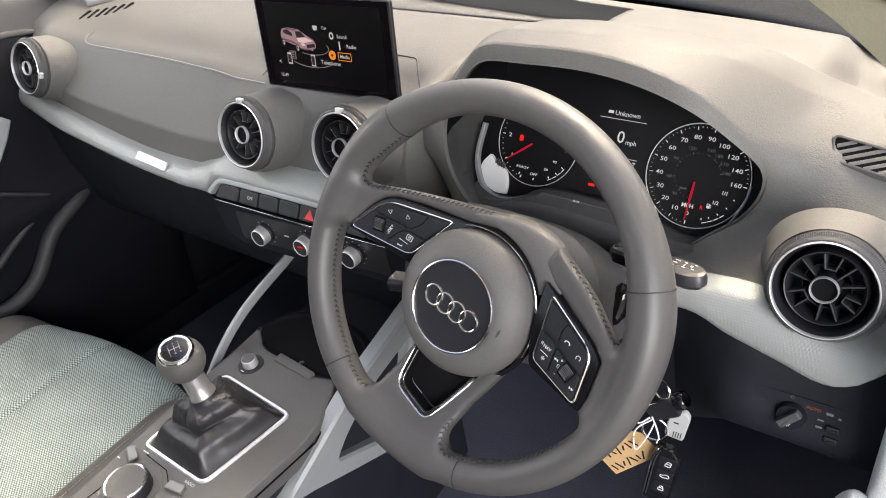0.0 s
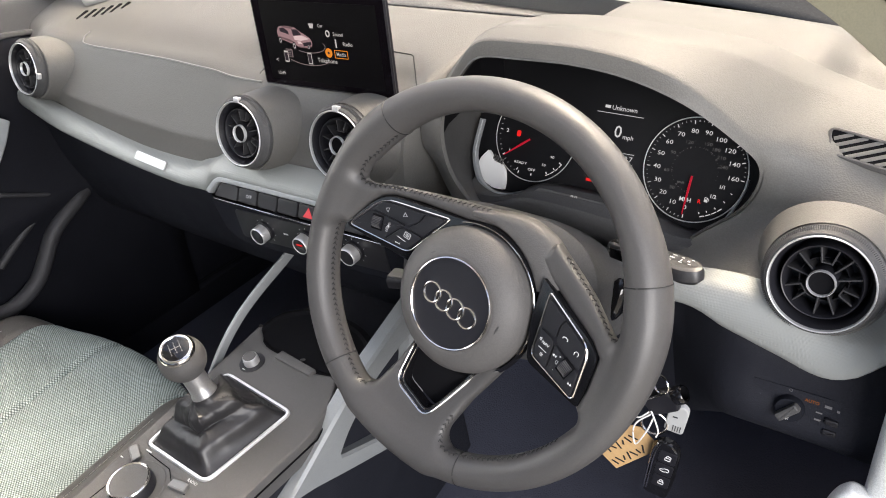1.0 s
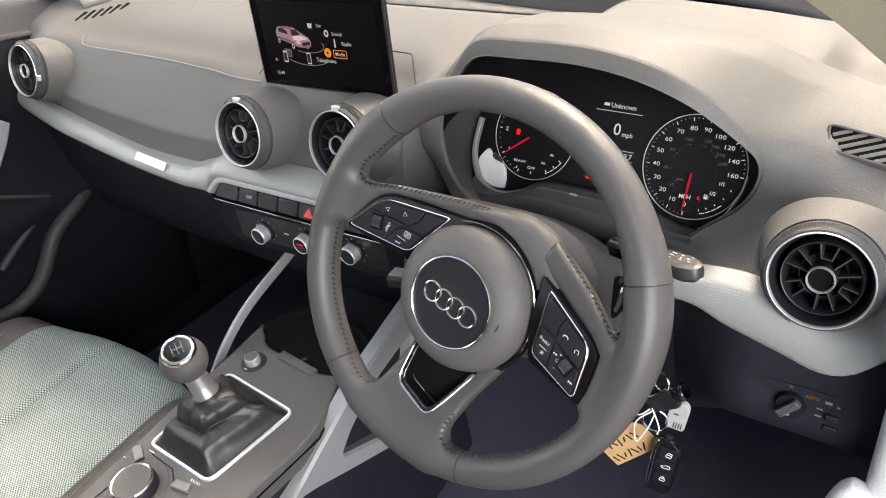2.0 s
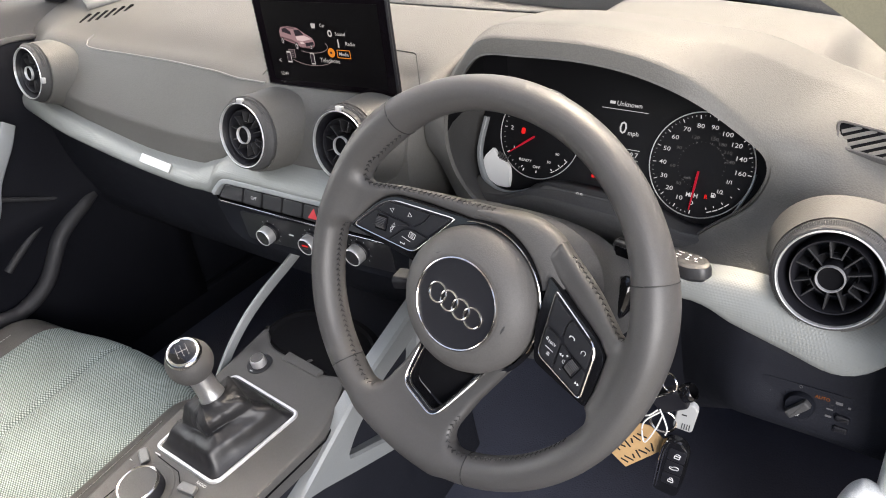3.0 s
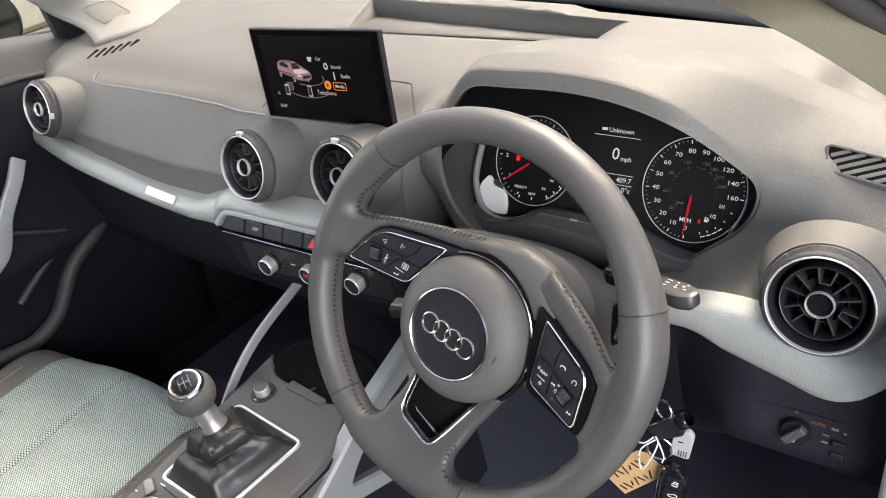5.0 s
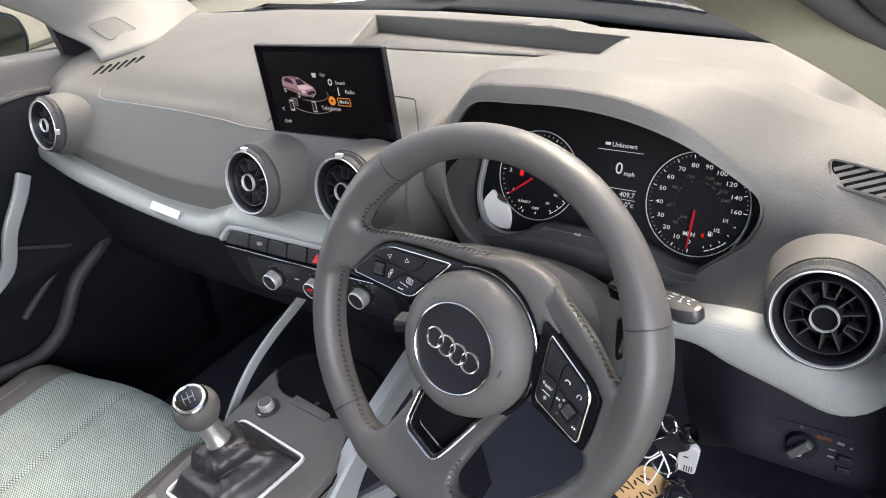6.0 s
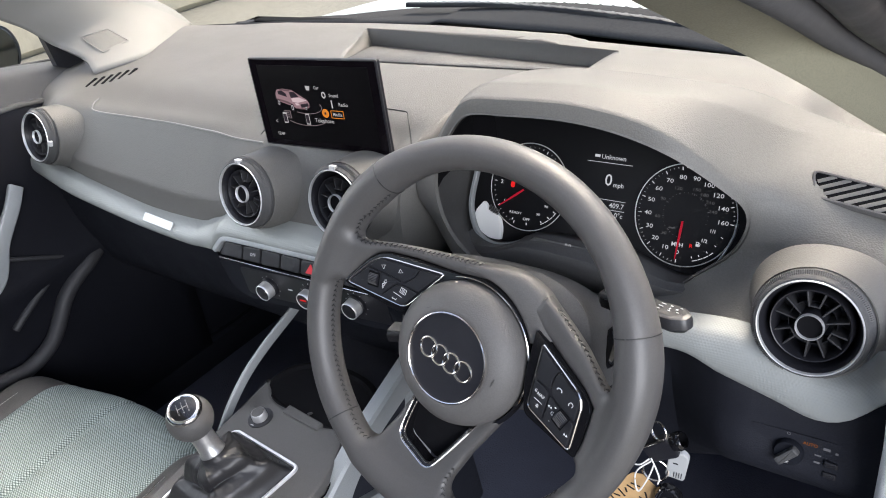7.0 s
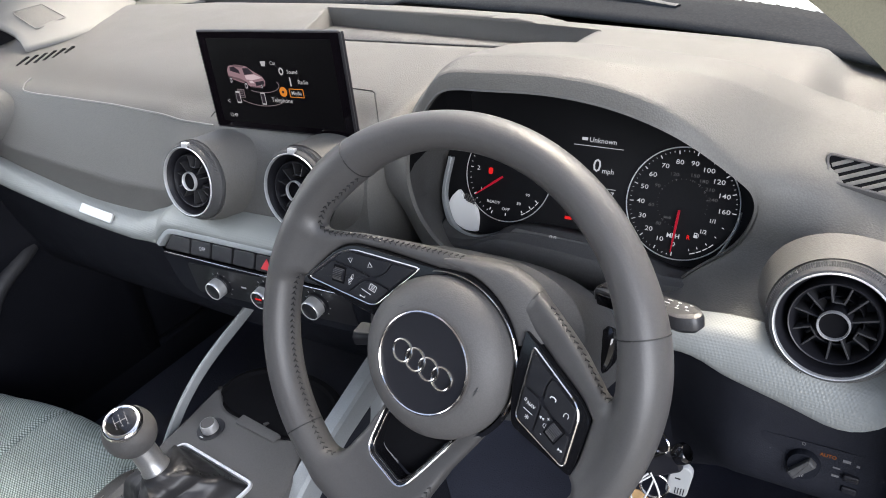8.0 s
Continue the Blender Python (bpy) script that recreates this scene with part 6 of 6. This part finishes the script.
# ---- pillars, windscreen, bonnet ----
pl_rows = np.array([
    [(-.600, .148, .066), (-.565, .215, .070), (-.605, .303, .066), (-.690, .40, .060), (-.775, .485, .052)],
    [(-.650, .165, .085), (-.620, .215, .092), (-.640, .300, .095), (-.700, .385, .092), (-.770, .455, .085)],
    [(-.695, .150, .112), (-.672, .200, .122), (-.672, .270, .130), (-.705, .345, .132), (-.755, .405, .122)],
    [(-.700, .115, .155), (-.682, .150, .165), (-.676, .215, .172), (-.695, .285, .178), (-.735, .345, .165)],
    [(-.700, .070, .190), (-.682, .100, .205), (-.670, .150, .220), (-.685, .21, .228), (-.715, .26, .222)],
    [(-.680, -.060, .285), (-.662, -.04, .30), (-.645, .0, .315), (-.65, .045, .325), (-.675, .09, .32)],
    [(-.640, -.340, .455), (-.622, -.33, .47), (-.60, -.30, .485), (-.60, -.26, .495), (-.62, -.22, .495)],
])
pil = np.array([smooth_curve(r, 5) for r in pl_rows])
pil = np.array([smooth_curve(pil[:, k], 5) for k in range(pil.shape[1])])
pillar = thing("windscreen_pillar", "pale grey trim of the passenger windscreen pillar", "pillar", (-.68, .3, .06))
pillar_trim = part("trim", Build().grid(pil), M_BEIGE, pillar, thick=.01, angle=60)
bpy.context.view_layer.update()
skin = pillar_trim.evaluated_get(bpy.context.evaluated_depsgraph_get())
tw_corners = [Vector(q) for q in ((-.6641, .1813, .1174), (-.6504, .2301, .1217), (-.6114, .2401, .0995), (-.6176, .1848, .0930))]


def on_pillar(u, v, lift):
    """A place on the pillar's skin inside the grille's corners."""
    a, b, c, d = tw_corners
    _, near_, normal_, _ = skin.closest_point_on_mesh(a.lerp(b, u).lerp(d.lerp(c, u), v) + Vector((.004, -.001, .007)))
    return near_ + normal_ * math.copysign(lift, normal_.z)


M_TWEETER = surface("tweeter_mesh", (.15, .147, .138), .8, grain=900, bump=.6, depth=.0006, valley_dark=.16, vary=.03)
part("tweeter_grille", Build().grid([[on_pillar(u, v, .0008) for u in np.linspace(.04, .96, 14)] for v in np.linspace(.04, .96, 14)]), M_TWEETER, pillar, "fine mesh speaker grille")
edge_ = [on_pillar(u, v, .0004) for u, v in rounded([(0, 0), (1, 0), (1, 1), (0, 1)], .12, 5)]
part("tweeter_rim", Build().tube(edge_, .0013, 6, closed=True, up=(.5, -.1, .85)), M_BEIGE, pillar)

near = thing("windscreen_pillar", "pale grey trim of the driver's windscreen pillar", "pillar", (.64, .18, .06))
lo = np.array([(.640, .215, .048), (.645, .170, .064), (.611, .05, .137), (.579, -.09, .222), (.536, -.24, .310), (.525, -.42, .405), (.50, -.55, .47)])
hi = np.array([(.672, .200, .075), (.640, .145, .112), (.600, .05, .182), (.588, -.09, .246), (.593, -.24, .306), (.575, -.42, .385), (.555, -.55, .45)])
out = np.array((.012, .012, .010))
pr = [[a, lerp(a, b, .15) + (-.004, -.006, .002), lerp(a, b, .5) + (-.004, -.010, .003), lerp(a, b, .85) + (-.002, -.006, .002), b, b + out, a + out] for a, b in zip(smooth_curve(lo, 5), smooth_curve(hi, 5))]
part("trim", Build().grid(pr, close_v=True, caps=True), M_BEIGE_SHADED, near, angle=60)
seal = thing("door_seal", "black rubber seal and painted door frame beside the driver's pillar", "door seal", (.7, .13, .1))
part("rubber", Build().tube(smooth_curve(hi + (.013, -.002, .002), 5), .008, 12), M_RUBBER, seal)
part("lip", Build().tube(smooth_curve(hi + (.030, .0, .012), 5), .012, 12), M_BLACK, seal)
part("body_flange", Build().tube(smooth_curve(hi + (.062, .005, .030), 5), .024, 14), surface("flange_paint", (.12, .12, .13), .4, grain=900, bump=0), seal, "dark painted flange")

ws = [[(x, float(np.interp(x, [-.78, -.54, -.4, -.13, .1, .3, .42, .66], [.47, .525, .545, .545, .52, .475, .44, .30])) + .012, .052) for x in np.linspace(-.78, .66, 40)]]
ws = [smooth_curve(ws[0][::3], 6)]
window = part("windscreen", Build().grid([ws[0], [(x * .80 - .02, -.36, .52) for x, y, z in ws[0]]]), M_GLASS, None, thick=.004)
window.visible_shadow = False
tagged(window, "clear laminated windscreen glass", "windscreen", kind="structure")
cowl = thing("scuttle_panel", "black plastic scuttle below the windscreen", "scuttle", (-.05, .6, .03))
rise = [float(np.interp(p[0], [-.78, -.5, -.3, 0, .4, .66], [-.035, -.028, -.006, .010, .006, .0])) for p in ws[0]]
part("panel", Build().grid([[(x, y + dy, z + (k * r if r > 0 else abs(k) * r - .006)) for (x, y, z), r in zip(ws[0], rise)] for dy, k in ((.010, -.5), (.03, .1), (.06, .75), (.075, .95), (.10, 1.0), (.14, .7))]), M_MATT, cowl, thick=.004)
part("wiper_arm", Build().sweep(smooth_curve([(.30, .555, .060), (.2, .585, .064), (-.05, .635, .068), (-.3, .655, .062)], 6), rounded([(-.008, -.004), (.008, -.004), (.006, .005), (-.006, .005)], .002, 2)), M_BLACK, cowl, "black wiper arm")
bonnet_rows = []
for y in np.linspace(.60, 1.55, 20):
    t = (y - .60) / .95
    bonnet_rows.append([(x, y + .19 - .14 * (x / .78) ** 2, .0 + .022 * math.sin(math.pi * min(t + .25, 1)) - .16 * t ** 3 - .05 * abs(x / .78) ** 3) for x in np.linspace(-.78, .78, 24)])
M_BONNET = surface("wet_silver_paint", (.42, .47, .46), .4, .2, grain=120, bump=.1, depth=.0006, kind="VORONOI", vary=.2, valley_dark=.2)
bonnet = tagged(part("bonnet", Build().grid(bonnet_rows), M_BONNET, None, thick=.01), "silver bonnet ahead of the windscreen, speckled with rain", "bonnet")

# ---- driver's door jamb ----
jamb = thing("door_jamb", "pale painted body edge at the driver's door opening", "door jamb", (.69, 0, -.6))
part("edge", Build().grid([[(x, y, z) for x, y in smooth_curve([(.75, -.056), (.70, -.060), (.665 + .004 * k, -.057), (.654 + .004 * k, -.044), (.657 + .004 * k, -.01), (.69, .08), (.72, .2)], 4)] for k, z in ((0, -.0), (1, -.08), (1, -.2), (0, -.4), (0, -.66))]), surface("jamb_paint", (.74, .76, .75), .45, .1, grain=900, bump=.05, vary=.08), jamb, thick=.004)

part("lower_guard", Build().sweep(smooth_curve([(.664, -.052, -.166), (.662, -.053, -.173), (.657, -.056, -.20), (.651, -.062, -.26), (.648, -.07, -.40)], 6), rounded([(-.024, -.012), (.024, -.012), (.024, .012), (-.024, .012)], .011, 5), up=(0, 1, 0), scale=list(np.interp(np.linspace(0, 1, 25), [0, .12, .3, .6, 1], [.45, .72, .95, 1.15, 1.3]))), surface("guard_plastic", (.62, .63, .62), .5, grain=900, bump=.05), jamb, "rounded pale plastic guard")

# ---- light switch ----
lsw = basis((.60, -.0094, -.135), (1, 0, 0), (0, .20, 1))
lights = thing("light_switch", "black rotary light switch panel on the lower dash", "light switch", (.6, -.01, -.135))
part("panel", Build().prism(rounded([(-.040, -.027), (.042, -.024), (.036, .014), (-.048, .012)], .004, 4), -.008, .0, .0006, lsw), M_LOWER, lights)
M_FAINT = material("faint_print", (0.12, 0.12, 0.125), 0.7)
kb = lsw @ Matrix.Translation((-.013, -.006, 0))
rk = part("rotary_knob", Build().lathe([(.0125, .0), (.0120, .004), (.0110, .006), (.0001, .0065)], 44, kb), M_SWITCH, lights)
part("knob_grip", Build().prism(rounded([(-.011, -.004), (.011, -.004), (.011, .004), (-.011, .004)], .002, 3), .006, .012, .002, kb @ Matrix.Rotation(radians(48), 4, "Z")), M_COLUMN, rk)
text("legend", "AUTO", .0042, glow("amber_legend", (.75, .25, .08), .10), lsw @ Matrix.Translation((.003, .0062, .0)), lights, bold=.0001)
text("legend", "O", .0042, M_FAINT, lsw @ Matrix.Translation((-.015, .0108, .0)), lights)
text("legend", "☼", .0060, M_PRINT, lsw @ Matrix.Translation((-.0135, -.0128, .0066)), lights)
for x, y, w, h in ((-.042, -.0015, .004, .0003), (-.036, -.0075, .0022, .0012), (.016, .0060, .0028, .0012), (.010, -.0020, .0026, .0006), (.010, -.0090, .0026, .0009), (.024, .0045, .0012, .0010), (.030, -.0070, .0004, .0018), (.030, -.0150, .0030, .0010)):
    part("legend_mark", Build().box(x - w, x + w, y - h, y + h, 0, .0005, 0, lsw), M_FAINT, lights)
for x, y in ((.021, -.0065), (.021, -.0170)):
    part("roller", Build().box(x - .0055, x + .0055, y - .003, y + .003, -.002, .004, .0014, lsw), M_BLACK, lights, "small ribbed roller")

# ---- keys in the ignition ----
keys_ = thing("key_bunch", "car keys and brown paper tag hanging from the ignition", "keys", (.485, -.052, -.15))
barrel = basis((.4880, -.050, -.1470), (.80, .05, .60), (-.58, -.10, .80))
head = part("key_head", Build().prism(rounded([(-.016, -.010), (.014, -.012), (.018, .0), (.014, .012), (-.016, .010)], .005, 4), -.006, .006, .003, barrel, both=True), M_BLACK, keys_, "black key head")
part("key_collar", Build().lathe([(.0085, -.004), (.0090, .000), (.0086, .004), (.0070, .006)], 28, barrel @ Matrix.Translation((.020, .002, 0)) @ Matrix.Rotation(radians(90), 4, "Y")), M_GLOSS, head, "gloss black collar")
part("head_edge", Build().tube([barrel @ Vector(q) for q in ((-.014, .0095, .0055), (.000, .0108, .0060), (.013, .0110, .0055))], .0009, 6), M_CHROME, head, "bright edge line")
silver_m = basis((.5020, -.047, -.1620), (.94, .20, -.12), (.14, -.1, .97))
fob2 = part("silver_fob", Build().prism(rounded([(-.0095, -.020), (.0085, -.022), (.0095, .012), (.004, .019), (-.0085, .014)], .004, 4), -.0035, .0035, .0016, silver_m, both=True), material("silver_plastic", (.42, .43, .43), .35, .2), keys_, "silver grey key fob")
for k in range(4):
    part("fob_mark", Build().tube([silver_m @ Vector((-.0015 + .0022 * k, y_, .0037)) for y_ in (-.018, -.014, -.010)], .0004, 5), M_BLACK, fob2)
part("fob_mark", Build().box(-.004, .0005, .0015, .0030, .0034, .0038, 0, silver_m), M_BLACK, fob2)
fm = basis((.4945, -.056, -.2200), (.97, .12, -.14), (.07, -.06, 1))
fob_o = rounded([(-.0125, -.044), (.0130, -.046), (.0150, -.010), (.0135, .022), (.0085, .035), (-.0070, .037), (-.0130, .026)], [.008, .008, .02, .01, .008, .006, .01], 5)
fob = part("remote_fob", Build().prism(fob_o, -.0060, .0060, .0035, fm, both=True), M_GLOSS, keys_, "black remote key fob")
for x_ in (-.0108, -.0084):
    part("fob_edge", Build().tube(smooth_curve([fm @ Vector(q) for q in ((x_ + .0022, .033, .0052), (x_, .022, .0060), (x_ - .0004, .000, .0062), (x_ + .0002, -.036, .0060))], 6), .0008, 6), M_CHROME, fob, "bright edge line")
for k, y in enumerate((.0185, .0, -.0185)):
    b_ = part("fob_button", Build().prism(rounded([(-.0050, y - .0082), (.0112, y - .0086), (.0112, y + .0080), (-.0050, y + .0084)], .0022, 3), .005, .0066, .0006, fm), M_BLACK, fob)
    if k == 1:
        sign = smooth_curve([(-.0036, -.0014), (-.0040, .0006), (-.0014, .0014), (.0000, .0028), (.0030, .0030), (.0042, .0012), (.0034, -.0012), (.0018, -.0008), (.0006, -.0018), (-.0014, -.0020)], 3, True)
    else:
        sign = rounded([(-.0024, -.0030), (.0024, -.0030), (.0024, .0006), (-.0024, .0006)], .0008, 3)
        arch_ = [(-.0014, .0006), (-.0014, .0026), (.0, .0036), (.0016 + .0012 * (k == 0), .0026), (.0016 + .0012 * (k == 0), .0014)]
        part("button_symbol", Build().tube([fm @ Vector((.0035 + a_, y + c_, .0068)) for a_, c_ in arch_], .00045, 5, up=tuple(fm.to_3x3() @ Vector((0, 0, 1)))), M_PRINT, b_, "white printed symbol")
    part("button_symbol", Build().tube([fm @ Vector((.0035 + a_, y + c_, .0068)) for a_, c_ in sign], .00045, 5, closed=True, up=tuple(fm.to_3x3() @ Vector((0, 0, 1)))), M_PRINT, b_, "white printed symbol")


def split_ring(centre, radius, tilt, wire_):
    turn_ = Matrix.Translation(centre) @ Matrix.Rotation(radians(tilt), 4, "Z") @ Matrix.Rotation(radians(78), 4, "X")
    loop = [turn_ @ Vector((radius * math.cos(t), radius * math.sin(t), .0006 * math.sin(t / 2))) for t in np.linspace(0, 4 * np.pi, 60)]
    part("key_ring", Build().tube(loop, wire_, 7, up=(0, 1, 0)), M_CHROME, keys_, "steel split ring")


split_ring((.4830, -.0530, -.1750), .0115, 12, .0010)
split_ring((.4860, -.0520, -.1260), .0085, -20, .0009)
M_STRING = material("white_string", (.7, .7, .68), .9)
for pts in (((.4810, -.058, -.1600), (.4700, -.061, -.1720), (.4660, -.061, -.1850), (.4690, -.061, -.2020), (.4790, -.061, -.1800), (.4840, -.058, -.1620)), ((.4810, -.058, -.1560), (.4860, -.060, -.1640), (.4895, -.060, -.1760), (.4880, -.060, -.1840)), ((.4790, -.058, -.1580), (.4720, -.060, -.1660), (.4660, -.060, -.1690))):
    part("tag_string", Build().tube(smooth_curve(pts, 6), .0008, 6), M_STRING, keys_, "white string loop")
tg = basis((.4565, -.055, -.2170), (.66, .05, .75), (-.75, -.05, .66))
tag = part("paper_tag", Build().prism(rounded([(-.032, -.0175), (.026, -.0175), (.033, -.011), (.033, .010), (.026, .0165), (-.032, .0165)], .001, 2), -.0004, .0004, 0, tg), surface("brown_card", (.50, .32, .15), .9, grain=300, bump=.2, kind="NOISE"), keys_, "brown card tag")
for k in range(13):
    x, y = (-.026 + .0068 * (k % 7), -.0105) if k < 7 else (-.020 + .0072 * (k - 7), .0045)
    wide_, lean_ = .0032 + .0010 * math.sin(2.3 * k), 75 * math.sin(1.7 * k + .6)
    part("ink_bar", Build().box(-wide_ * 1.25, wide_ * 1.25, -.0009, .0009, .0003, .0007, 0, tg @ Matrix.Translation((x, y, 0)) @ Matrix.Rotation(radians(90 + lean_ * .5), 4, "Z")), M_THREAD, tag)
